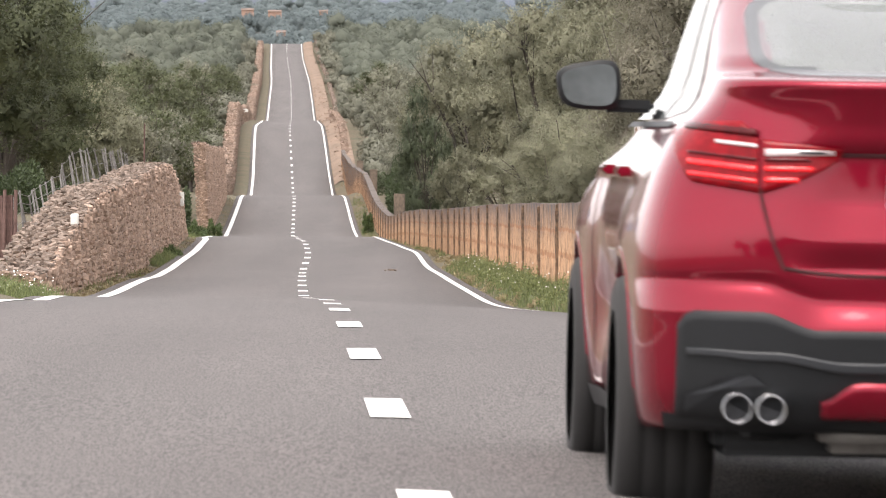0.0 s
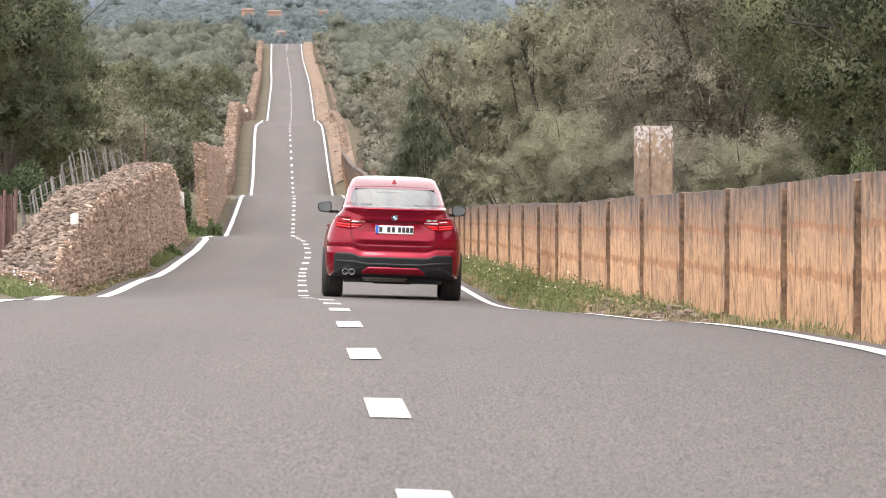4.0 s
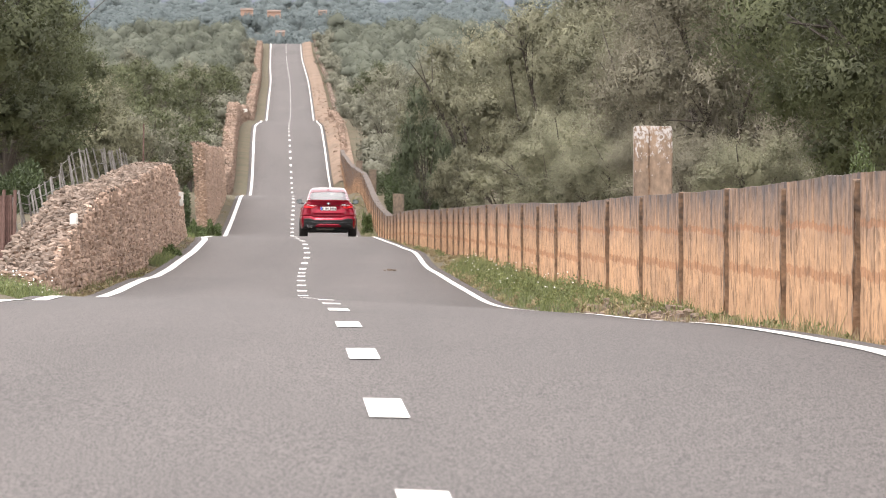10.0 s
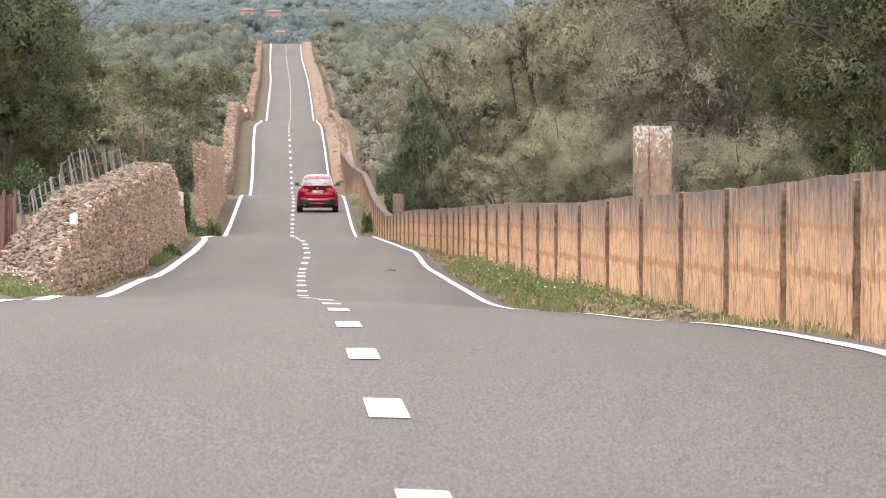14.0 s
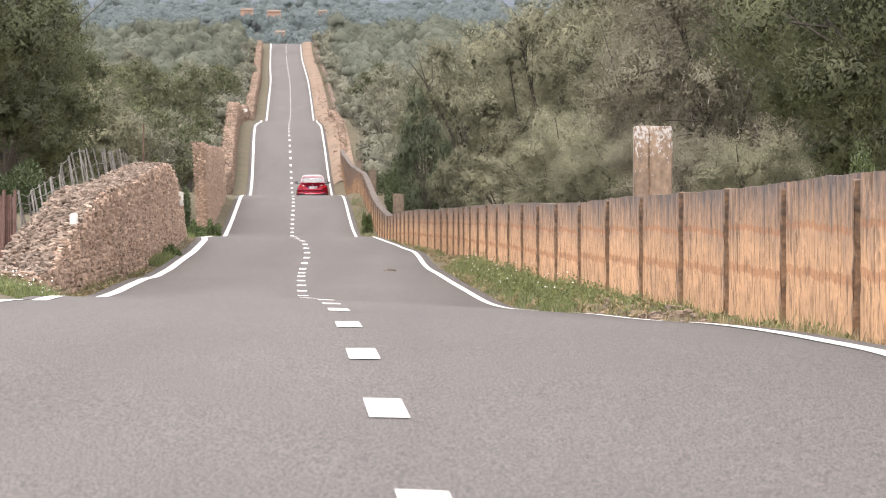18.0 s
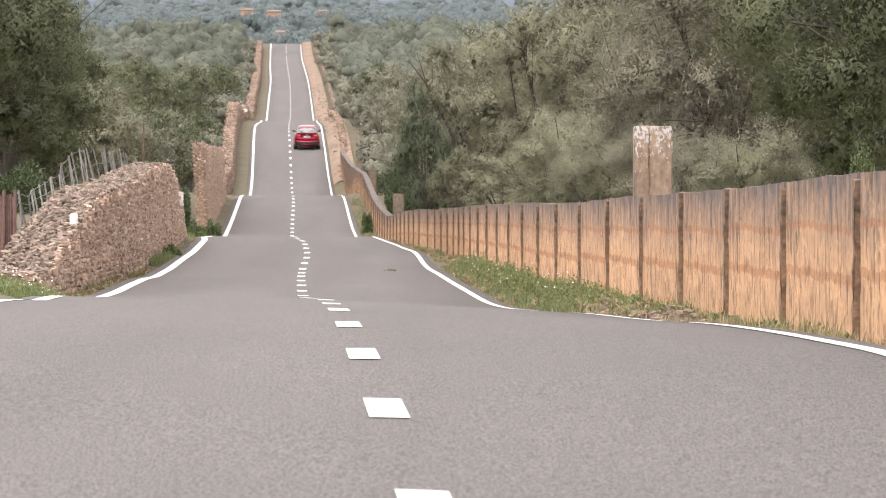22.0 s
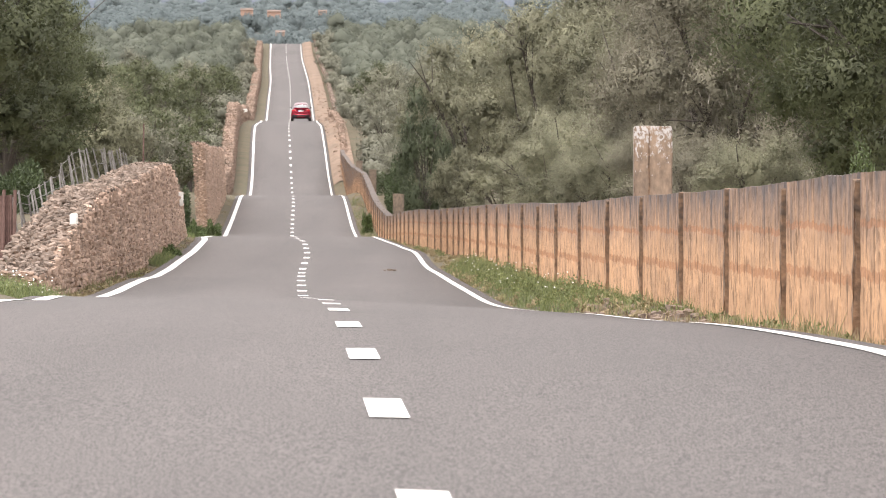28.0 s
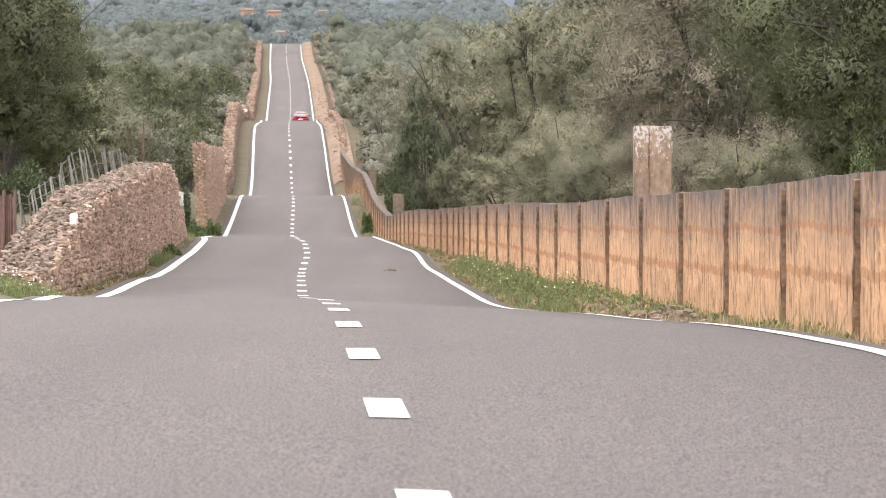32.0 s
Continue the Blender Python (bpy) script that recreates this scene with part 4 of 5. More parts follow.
    for r, material, dy, a0, a1 in ((0.0405, INK, 0.008, 0, 360), (0.026, PLATE, 0.010, 0, 360), (0.026, BLUE, 0.0125, 0, 90), (0.026, BLUE, 0.0125, 180, 270)):
        bm = bmesh.new()
        arc = [bm.verts.new((r * math.cos(math.radians(a)), y - dy, 1.112 + r * math.sin(math.radians(a)))) for a in np.linspace(a0, a1, 25 if a1 - a0 < 360 else 33)[: None if a1 - a0 < 360 else -1]]
        if a1 - a0 < 360:
            arc.append(bm.verts.new((0, y - dy, 1.112)))
        bm.faces.new(arc)
        part("badge_disc", bm, material, badge)
    for x0, x1 in ((0.435, 0.50), (0.515, 0.575)):
        bm = bmesh.new()
        yy = rear_y((x0 + x1) / 2, 1.085) - 0.008
        add_box(bm, x0, x1, yy - 0.004, yy + 0.02, 1.073, 1.100, 0.003)
        part("model_badge", bm, CHROME, car, "small chrome badge bar")
    # roof fin
    bm = bmesh.new()
    vs = []
    for i in range(9):
        s = i / 8
        hgt, wd = 0.060 * math.sin(math.pi * min(1, 0.12 + s * 0.95)) ** 0.8, 0.050 * (1 - 0.5 * s)
        yy = 0.40 + 0.18 * s
        vs.append([bm.verts.new((dx * wd, yy + 0.05 * (zz / 0.09), 1.570 + 0.041 * s + zz)) for dx, zz in ((-1, 0), (-0.25, hgt), (0.25, hgt), (1, 0))])
    for a, b in zip(vs, vs[1:]):
        for j in range(3):
            bm.faces.new((a[j], b[j], b[j + 1], a[j + 1]))
    bm.faces.new(vs[0]), bm.faces.new(vs[-1])
    part("roof_fin", bm, RED, car, "", True)
    # side windows, pillars, doors
    for s in (-1, 1):
        side_patch("side_window", s, -0.15, 2.15, lambda y: 1.135 + 0.02 * step(y, 0.6, -0.15), lambda y: min(1.53, 1.16 + 0.39 * step(y, -0.28, 0.55)) - 0.38 * step(y, 1.55, 2.25), DARK_GLASS, car, "dark side window", 0.004, 30, 6)
        side_patch("window_trim", s, -0.20, 2.2, lambda y: 1.112, lambda y: 1.128, BLACK, car, "black window trim", 0.008, 24, 2)
        side_patch("door_pillar", s, 0.98, 1.06, lambda y: 1.13, lambda y: 1.52, BLACK, car, "", 0.008, 3, 6)
        side_patch("sill_trim", s, 0.45, 2.36, lambda y: 0.235, lambda y: 0.30, BLACK, car, "black sill trim", 0.014, 20, 2)
        for y in (0.62, 1.62):
            bm = bmesh.new()
            x = side_x(y, 0.98)
            add_box(bm, s * x - 0.005 if s > 0 else s * x - 0.04, s * x + 0.04 if s > 0 else s * x + 0.005, y, y + 0.22, 0.965, 0.995, 0.008)
            part("door_handle", bm, RED, car)
        for y in (0.45, 1.02, 2.22):
            side_patch("door_gap", s, y, y + 0.012, lambda y: 0.32 if y > 0.5 else 0.78, lambda y: 1.11, GAP, car, "", 0.003, 2, 10)
        # mirror: a blunt housing, taller towards the door, with the glass set in its rear face
        def outline(k, grow):
            pts = []
            for i in range(28):
                a = 2 * math.pi * i / 28
                cx, cz = math.copysign(abs(math.cos(a)) ** 0.55, math.cos(a)), math.copysign(abs(math.sin(a)) ** 0.6, math.sin(a))
                tall = 0.074 * (1 - 0.22 * cx) if cz > 0 else 0.074 * (1 - 0.06 * cx)
                pts.append((s * (0.945 + (0.098 * cx + 0.010 * cz * (cx > 0)) * k + grow * cx), 1.236 + tall * cz * k + grow * cz))
            return pts
        bm = bmesh.new()
        loops = [[bm.verts.new((x, y, z)) for x, z in outline(k, 0.0)] for y, k in ((1.815, 0.96), (1.822, 1.0), (1.86, 1.0), (1.91, 0.90), (1.95, 0.66), (1.965, 0.30))]
        for a, b in zip(loops, loops[1:]):
            for i in range(28):
                bm.faces.new((a[i], a[(i + 1) % 28], b[(i + 1) % 28], b[i]))
        bm.faces.new(loops[0]), bm.faces.new(loops[-1])
        mirror = part("door_mirror", bm, BLACK, car, "black door mirror", True)
        bm = bmesh.new()
        bm.faces.new([bm.verts.new((x, 1.811, z)) for x, z in outline(0.95, -0.009)])
        part("mirror_glass", bm, MIRROR, mirror, "mirror glass")
        bm = bmesh.new()
        add_box(bm, min(s * 0.74, s * 0.90), max(s * 0.74, s * 0.90), 1.85, 1.92, 1.155, 1.195, 0.012)
        part("mirror_arm", bm, BLACK, mirror)
    return car


car = build_car()

# ---- trees ----


def limb_mesh(bm, a, b, r0, r1, n=7):
    add_tube(bm, a, b, r0, r1, n, caps=False)


ball = bmesh.new()
bmesh.ops.create_icosphere(ball, subdivisions=1, radius=1.0)
BALL = np.array([v.co[:] for v in ball.verts]), np.array([[v.index for v in f.verts] for f in ball.faces])
ball.free()


def lumpy(form, rng):
    """The ball with shallow bulges."""
    v = form[0]
    a = rng.uniform(0, 6.28, 4)
    swell = 1 + 0.13 * np.sin(v[:, 0] * 4 + a[0]) * np.sin(v[:, 1] * 4 + a[1]) + 0.10 * np.sin(v[:, 2] * 5 + a[2]) + 0.05 * np.sin(v[:, 0] * 9 + v[:, 2] * 7 + a[3])
    return v * swell[:, None]


def soft_normals(me, N):
    """Leaves shade with the rounded clump they belong to."""
    N = N / (np.linalg.norm(N, axis=1)[:, None] + 1e-6)
    me.attributes.new("custom_normal", "FLOAT_VECTOR", "POINT").data.foreach_set("vector", np.ascontiguousarray(N, dtype=np.float32).ravel())
    me.update()


def turn_out(tri, out):
    """Wind each triangle so that its face looks along out."""
    g = np.cross(tri[:, 1] - tri[:, 0], tri[:, 2] - tri[:, 0])
    back = (g * out).sum(1) < 0
    tri[back] = tri[back][:, ::-1]
    return tri


def make_tree(name, seed, height, spread, lobes, leaves, leaf, leaf_mat, label, low=0.06, twigs=0):
    """A tree: tapered trunk with limbs, and a crown of leaf clumps with gaps."""
    rng = np.random.RandomState(seed)
    tree = tagged(new(name), label, "tree")
    bm = bmesh.new()
    fork = height * rng.uniform(0.16, 0.26)
    lean = np.array([rng.uniform(-0.3, 0.3), rng.uniform(-0.3, 0.3), 0])
    top = np.array([0, 0, fork]) + lean
    limb_mesh(bm, (0, 0, -0.3), tuple(top * 0.55), height * 0.035, height * 0.026, 9)
    limb_mesh(bm, tuple(top * 0.5), tuple(top), height * 0.028, height * 0.022, 9)
    tips = []
    for i in range(7):
        a = 2 * math.pi * (i + rng.uniform(-0.3, 0.3)) / 7
        out = spread * rng.uniform(0.32, 0.66)
        up = height * rng.uniform(0.42, 0.74)
        mid = top + np.array([math.cos(a) * out * 0.45, math.sin(a) * out * 0.45, (up - fork) * 0.5])
        end = np.array([math.cos(a) * out, math.sin(a) * out, up])
        limb_mesh(bm, tuple(top * rng.uniform(0.5, 1.0)), tuple(mid), height * 0.014, height * 0.009, 6)
        limb_mesh(bm, tuple(mid), tuple(end), height * 0.009, height * 0.004, 5)
        for j in range(6):
            q = rng.uniform(0.15, 1.0)
            fork_at = mid * (1 - q) + end * q
            e2 = fork_at + (end - mid) * rng.uniform(0.1, 0.5) + rng.normal(0, 0.13, 3) * spread
            limb_mesh(bm, tuple(fork_at), tuple(e2), height * 0.004, height * 0.0012, 4)
            tips.append(e2)
        tips.append(end)
    part("trunk", bm, BARK, tree, "dark twisted trunk and limbs")
    # the crown: rounded lobes with gaps between them, each a layer of tufts of outward leaves over a thin inner mass
    V, F, N, count = [], [], [], 0
    centres = []
    tries = 0
    while len(centres) < lobes:
        tries += 1
        v = rng.normal(0, 1, 3)
        v /= np.linalg.norm(v)
        r = rng.uniform(0.45, 1.0) ** 0.6 * 0.74
        c = np.array([v[0] * spread * r, v[1] * spread * r, height * (low + 0.5 * (1 - low) + 0.5 * (1 - low) * v[2] * r)])
        if c[2] > 0.8 and (tries > 900 or all(np.linalg.norm((c - o) / np.array([1, 1, 0.8])) > spread * 0.44 for o in centres)):
            centres.append(c)
    for c in centres:
        size = spread * rng.uniform(0.25, 0.44)
        flat = np.array([1, 1, rng.uniform(0.70, 0.95)])
        n = int(leaves / lobes * (size / (spread * 0.35)) ** 2)
        tufts = max(40, n // 45)
        t = rng.normal(0, 1, (tufts, 3)) + np.array([0, 0, 0.25])
        t /= np.linalg.norm(t, axis=1)[:, None]
        reach = rng.uniform(0.72, 1.10, (tufts, 1)) * (1 + 0.16 * np.sin(t[:, :1] * 5 + c[0] * 3) * np.sin(t[:, 1:2] * 6 + c[1] * 3))
        pick = rng.randint(0, tufts, n)
        g = t[pick]
        p = c + g * size * reach[pick] * flat + rng.normal(0, 0.075, (n, 3)) * size
        face = g + rng.normal(0, 0.32, (n, 3)) + np.array([0, 0, 0.25])
        axis = np.cross(face, rng.normal(0, 1, (n, 3))) + g * 0.5 + np.array([0, 0, 0.3])
        axis /= np.linalg.norm(axis, axis=1)[:, None]
        other = np.cross(axis, face)
        other /= np.linalg.norm(other, axis=1)[:, None]
        inner = rng.rand(n, 1) < 0.40
        p = np.where(inner, c + (p - c) * rng.uniform(0.30, 0.82, (n, 1)), p)
        L = leaf * rng.uniform(0.6, 1.3, (n, 1)) * np.where(inner, 1.9, 1.0)
        W = L * np.where(inner, 0.6, rng.uniform(0.3, 0.5, (n, 1)))
        tri = np.stack([p - axis * L * 0.5 + other * W * 0.5, p + axis * L * 0.5, p - axis * L * 0.5 - other * W * 0.5], 1)
        whole = (p - np.array([0, 0, height * 0.5])) / np.array([spread, spread, height * 0.5])
        out = 1.1 * g + 0.45 * whole + rng.normal(0, 0.10, (n, 3)) + np.array([0, 0, 0.15])
        V.append(turn_out(tri, out).reshape(-1, 3))
        N.append(np.repeat(out, 3, axis=0))
        F += (np.arange(n * 3) + count).reshape(-1, 3).tolist()
        count += n * 3
    me = mesh_of("crown", np.concatenate(V).tolist(), F, leaf_mat, True)
    soft_normals(me, np.concatenate(N))
    piece("crown", me, tree)
    if twigs:
        base = np.array(centres)[rng.randint(0, len(centres), twigs)] + rng.normal(0, 0.25, (twigs, 3)) * spread * 0.5
        ax = rng.normal(0, 0.5, (twigs, 3)) + np.array([0, 0, 0.9])
        ax /= np.linalg.norm(ax, axis=1)[:, None]
        wide = np.cross(ax, rng.normal(0, 1, (twigs, 3)))
        wide /= np.linalg.norm(wide, axis=1)[:, None]
        L = rng.uniform(0.15, 0.55, (twigs, 1))
        tri = np.stack([base - wide * 0.007, base + wide * 0.007, base + ax * L], 1).reshape(-1, 3)
        ob = piece("twig_spray", mesh_of("twig_spray", tri.tolist(), np.arange(twigs * 3).reshape(-1, 3).tolist(), TWIG), tree, "pale bare twigs")
        ob["kind"] = "stuff"
    return tree


OLIVE_L = "grey-green wild olive tree with a dense uneven crown"
OAK_L = "dark green holm oak with a dense leathery crown"
DRY_L = "brownish half-bare shrubby tree behind the wall"
# (kind, distance, sideways, turn, size)
near_plan = [
    ("oak", 96, 8.7, 0, 1.0), ("oak", 84, 8.0, 80, 0.95), ("oak", 108, 9.8, 200, 1.1), ("oak", 118, 11.5, 15, 1.2), ("dry", 104, 6.7, 30, 0.80), ("dry", 112, 6.3, 110, 0.72), ("dry", 122, 7.8, 240, 0.95),
    ("dry", 118, 9.2, 300, 1.0), ("olive", 104, 4.85, 200, 0.34), ("olive", 111, 4.9, 130, 0.33), ("dry", 93, 5.5, 60, 0.30), ("olive", 88, 5.9, 20, 0.31), ("dry", 99, 5.3, 250, 0.33), ("olive", 121, 5.0, 15, 0.42), ("olive", 133, 5.2, 75, 0.46), ("olive", 147, 5.3, 60, 0.42), ("olive", 168, 7.8, 100, (0.66, 0.66, 0.80)), ("olive", 140, 8.7, 220, 1.1),
    ("olive", 168, 10.2, 20, 1.15), ("oak", 150, 12.0, 140, 1.25), ("olive", 196, 7.35, 280, (0.88, 0.88, 1.08)), ("olive", 180, 5.2, 330, 0.40), ("olive", 192, 10.2, 45, 1.2), ("olive", 225, 10.0, 90, (1.15, 1.15, 1.3)), ("olive", 214, 11.0, 60, 1.3),
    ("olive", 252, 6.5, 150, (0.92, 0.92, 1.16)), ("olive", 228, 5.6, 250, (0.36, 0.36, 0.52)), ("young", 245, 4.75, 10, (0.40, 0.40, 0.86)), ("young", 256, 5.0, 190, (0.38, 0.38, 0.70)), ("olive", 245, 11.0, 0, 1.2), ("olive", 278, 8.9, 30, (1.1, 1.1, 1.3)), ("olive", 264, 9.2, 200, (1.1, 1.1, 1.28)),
    ("oak", 150, -9.0, 0, 1.15), ("dry", 162, -12.5, 60, 1.3), ("oak", 172, -8.4, 100, 1.0), ("oak", 184, -11.0, 150, 1.3), ("oak", 196, -8.4, 210, 0.95), ("dry", 205, -13.0, 260, 1.35),
    ("oak", 215, -9.0, 300, 1.1), ("oak", 228, -11.0, 20, 1.25), ("olive", 240, -8.4, 70, 1.0), ("oak", 256, -10.0, 130, 1.2), ("olive", 272, -8.4, 180, 1.0), ("olive", 180, -15.0, 33, 1.5),
    ("oak", 200, -17.0, 80, 1.5), ("olive", 230, -16.5, 190, 1.5), ("dry", 168, -16.0, 10, 1.4), ("dry", 250, -15.0, 200, 1.45), ("olive", 262, -19.0, 90, 1.5), ("oak", 285, -13.5, 40, 1.2),
]
protos = {}
later = [row for row in near_plan if row[1] > 200]
near_plan = [row for row in near_plan if row[1] <= 200]
for i, (kind, d, u, turn, size) in enumerate(near_plan):
    close = u > 0 and d < 125
    key = (kind, i % 2 if not close else 0, close)
    spot = place(d, u)
    m = pose(spot.x, spot.y, spot.z, 0, 0, turn) @ (Matrix.Diagonal((*size, 1)) if isinstance(size, tuple) else Matrix.Scale(size, 4))
    if key not in protos:
        seed = 11 + len(protos) * 7
        count, leaf = (90000, 0.050) if close else (46000, 0.068)
        if kind == "olive":
            t = make_tree("olive_tree", seed, 7.6, 3.1, 15, count, leaf, OLIVE, OLIVE_L, twigs=300)
        elif kind == "oak":
            t = make_tree("holm_oak", seed, 8.0, 3.3, 15, count, leaf, OAK, OAK_L)
        else:
            t = make_tree("scrub_tree", seed, 7.2, 2.9, 15, count, leaf * 0.9, GREY_LEAF, DRY_L, twigs=1600)
        t["group"] = "roadside trees"
        protos[key] = t
        t.matrix_basis = m
    else:
        t = copy_thing(protos[key], Matrix.Identity(4))
        t.matrix_basis = m


# middle distance: coarser trees of the same kinds
rng = np.random.RandomState(5)
mids = [make_tree("olive_tree", 101, 7.6, 3.2, 14, 6000, 0.14, SLOPE_OLIVE, OLIVE_L), make_tree("olive_tree", 102, 7.0, 3.4, 14, 6000, 0.14, SLOPE_OLIVE, OLIVE_L),
        make_tree("holm_oak", 103, 7.8, 3.4, 14, 6000, 0.14, OAK, OAK_L)]
first = [True, True, True]


def plant(k, spot, turn, s, mids, first):
    if first[k]:
        t, first[k] = mids[k], False
        t["group"] = "trees along the climbing road"
    else:
        t = copy_thing(mids[k], Matrix.Identity(4))
    t.matrix_basis = pose(spot.x, spot.y, spot.z, 0, 0, turn) @ (Matrix.Diagonal((*s, 1)) if isinstance(s, tuple) else Matrix.Scale(s, 4))


finer = [make_tree("olive_tree", 111, 7.6, 3.2, 16, 28000, 0.090, OLIVE, OLIVE_L), make_tree("scrub_tree", 112, 7.0, 3.2, 16, 28000, 0.088, GREY_LEAF, DRY_L, twigs=500),
         make_tree("holm_oak", 113, 7.8, 3.4, 16, 28000, 0.090, OAK, OAK_L),
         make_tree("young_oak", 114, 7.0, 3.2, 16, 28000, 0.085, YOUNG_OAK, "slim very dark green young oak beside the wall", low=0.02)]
fresh = [True, True, True, True]
for kind, d, u, turn, size in later:
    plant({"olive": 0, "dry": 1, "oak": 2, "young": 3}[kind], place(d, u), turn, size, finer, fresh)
for d in np.arange(290, 640, 10.5):
    for side_ in (-1, 1):
        for layer in range(3):
            u = side_ * (7.2 + 5.0 * layer + rng.uniform(-0.8, 1.8))
            dd = d + rng.uniform(-3, 3)
            k = int(rng.choice([0, 1, 2], p=[0.42, 0.42, 0.16] if side_ > 0 else [0.20, 0.16, 0.64]))
            s = rng.uniform(0.55, 0.9) * (0.85 if layer == 0 else 1.0)
            spot = place(dd, u)
            plant(k, spot, rng.uniform(0, 360), s, mids, first)


def woods(name, spots, clumps, leaf, label, seed, material=WOODS, solid=0.8):
    """Far woodland: lobed crowns of many small leaf clumps in one mesh. spots: x, y, z, height, radius."""
    rng = np.random.RandomState(seed)
    core_v, core_f = BALL
    V, N, F, n = [], [], [], 0
    for x, y, z, h, r in spots:
        mid = np.array([x, y, z + h * 0.42])
        reach = np.array([r, r, h * 0.42])
        k = 8
        c = rng.normal(0, 1, (k, 3)) + np.array([0, 0, 0.35])
        c *= rng.uniform(0.22, 0.62, (k, 1)) / np.linalg.norm(c, axis=1)[:, None]
        size = rng.uniform(0.38, 0.60, (k, 1))
        lumps = np.concatenate([c[m] + lumpy(BALL, rng) * size[m] * solid for m in range(k)])
        V.append(mid + lumps * reach)
        N.append((core_v[None] + 0.9 * c[:, None, :]).reshape(-1, 3) + np.array([0, 0, 0.1]))
        F.append((core_f[None] + (np.arange(k) * len(core_v))[:, None, None]).reshape(-1, 3) + n)
        n += len(lumps)
        pick = rng.randint(0, k, clumps)
        v = rng.normal(0, 1, (clumps, 3))
        v /= np.linalg.norm(v, axis=1)[:, None]
        v = np.where((v * c[pick]).sum(1, keepdims=True) < -0.15, -v, v)
        q = c[pick] + v * size[pick] * rng.uniform(0.80, 1.28, (clumps, 1))
        p = mid + q * reach
        face = v + rng.normal(0, 0.30, (clumps, 3))
        a = np.cross(face, rng.normal(0, 1, (clumps, 3)))
        a /= np.linalg.norm(a, axis=1)[:, None] + 1e-6
        b = np.cross(a, face)
        b /= np.linalg.norm(b, axis=1)[:, None] + 1e-6
        L = leaf * rng.uniform(0.6, 1.4, (clumps, 1))
        out = v + 0.9 * c[pick] + rng.normal(0, 0.10, (clumps, 3)) + np.array([0, 0, 0.1])
        V.append(turn_out(np.stack([p - a * L, p + b * L * 0.8, p + a * L], 1), out).reshape(-1, 3))
        N.append(np.repeat(out, 3, axis=0))
        F.append((np.arange(clumps * 3) + n).reshape(-1, 3))
        n += clumps * 3
    V, F = np.concatenate(V), np.concatenate(F)
    me = mesh_of(name, V.tolist(), F.tolist(), material, True)
    soft_normals(me, np.concatenate(N))
    ob = piece(name, me)
    return tagged(ob, label, "woodland", kind="stuff")


spots = []
for i in range(760):
    d = rng.uniform(600, 1290)
    side_ = 1 if rng.rand() < 0.5 else -1
    u = side_ * (8.5 + 52 * rng.rand() ** 1.3)
    p = place(d, u)
    spots.append((p.x, p.y, p.z, rng.uniform(4.2, 6.5), rng.uniform(1.8, 3.2)))
woods("woodland", spots, 900, 0.15, "olive and oak woodland on the far slope, haze in its grey-green", 21, WOODS, 0.80)
spots = []
for i in range(1400):
    d = 1300 + 2000 * rng.rand() ** 0.8 if i < 900 else rng.uniform(3200, 4400)
    u = rng.uniform(-0.045, 0.065) * d if i < 900 else rng.uniform(-0.034, 0.042) * d
    p = place(d, u)
    spots.append((p.x, p.y, p.z, rng.uniform(6, 9) * (1 if i < 900 else 1.3), rng.uniform(3.2, 5.2) * (1 if i < 900 else 1.6)))
woods("distant_woodland", spots, 330, 0.42, "wooded hills in the distance, blue haze put into their colour", 22, FAR_WOODS, 0.80)
spots = []
for i in range(340):
    d = 430 + 750 * rng.rand() ** 1.5
    side_ = 1 if rng.rand() < 0.5 else -1
    p = place(d, side_ * rng.uniform(5.3, 8.3))
    spots.append((p.x, p.y, p.z, rng.uniform(1.6, 3.4), rng.uniform(0.9, 1.6)))
woods("scrub", spots, 560, 0.10, "low grey-green scrub behind the far walls", 24, SCRUB, 0.6)
# unseen wood added behind the camera, to darken the reflections in the car
spots = []
for i in range(130):
    d = -rng.uniform(25, 140)
    u = rng.uniform(-45, 45) if d < -90 else (6.5 + 30 * rng.rand()) * (1 if rng.rand() < 0.5 else -1)
    p = place(d, u)
    spots.append((p.x, p.y, p.z, rng.uniform(7, 11), rng.uniform(3, 4.5)))
woods("woodland", spots, 100, 0.3, "unseen woodland added behind the camera to darken reflections", 23)

# ---- verges: grass, flowers, low bushes ----


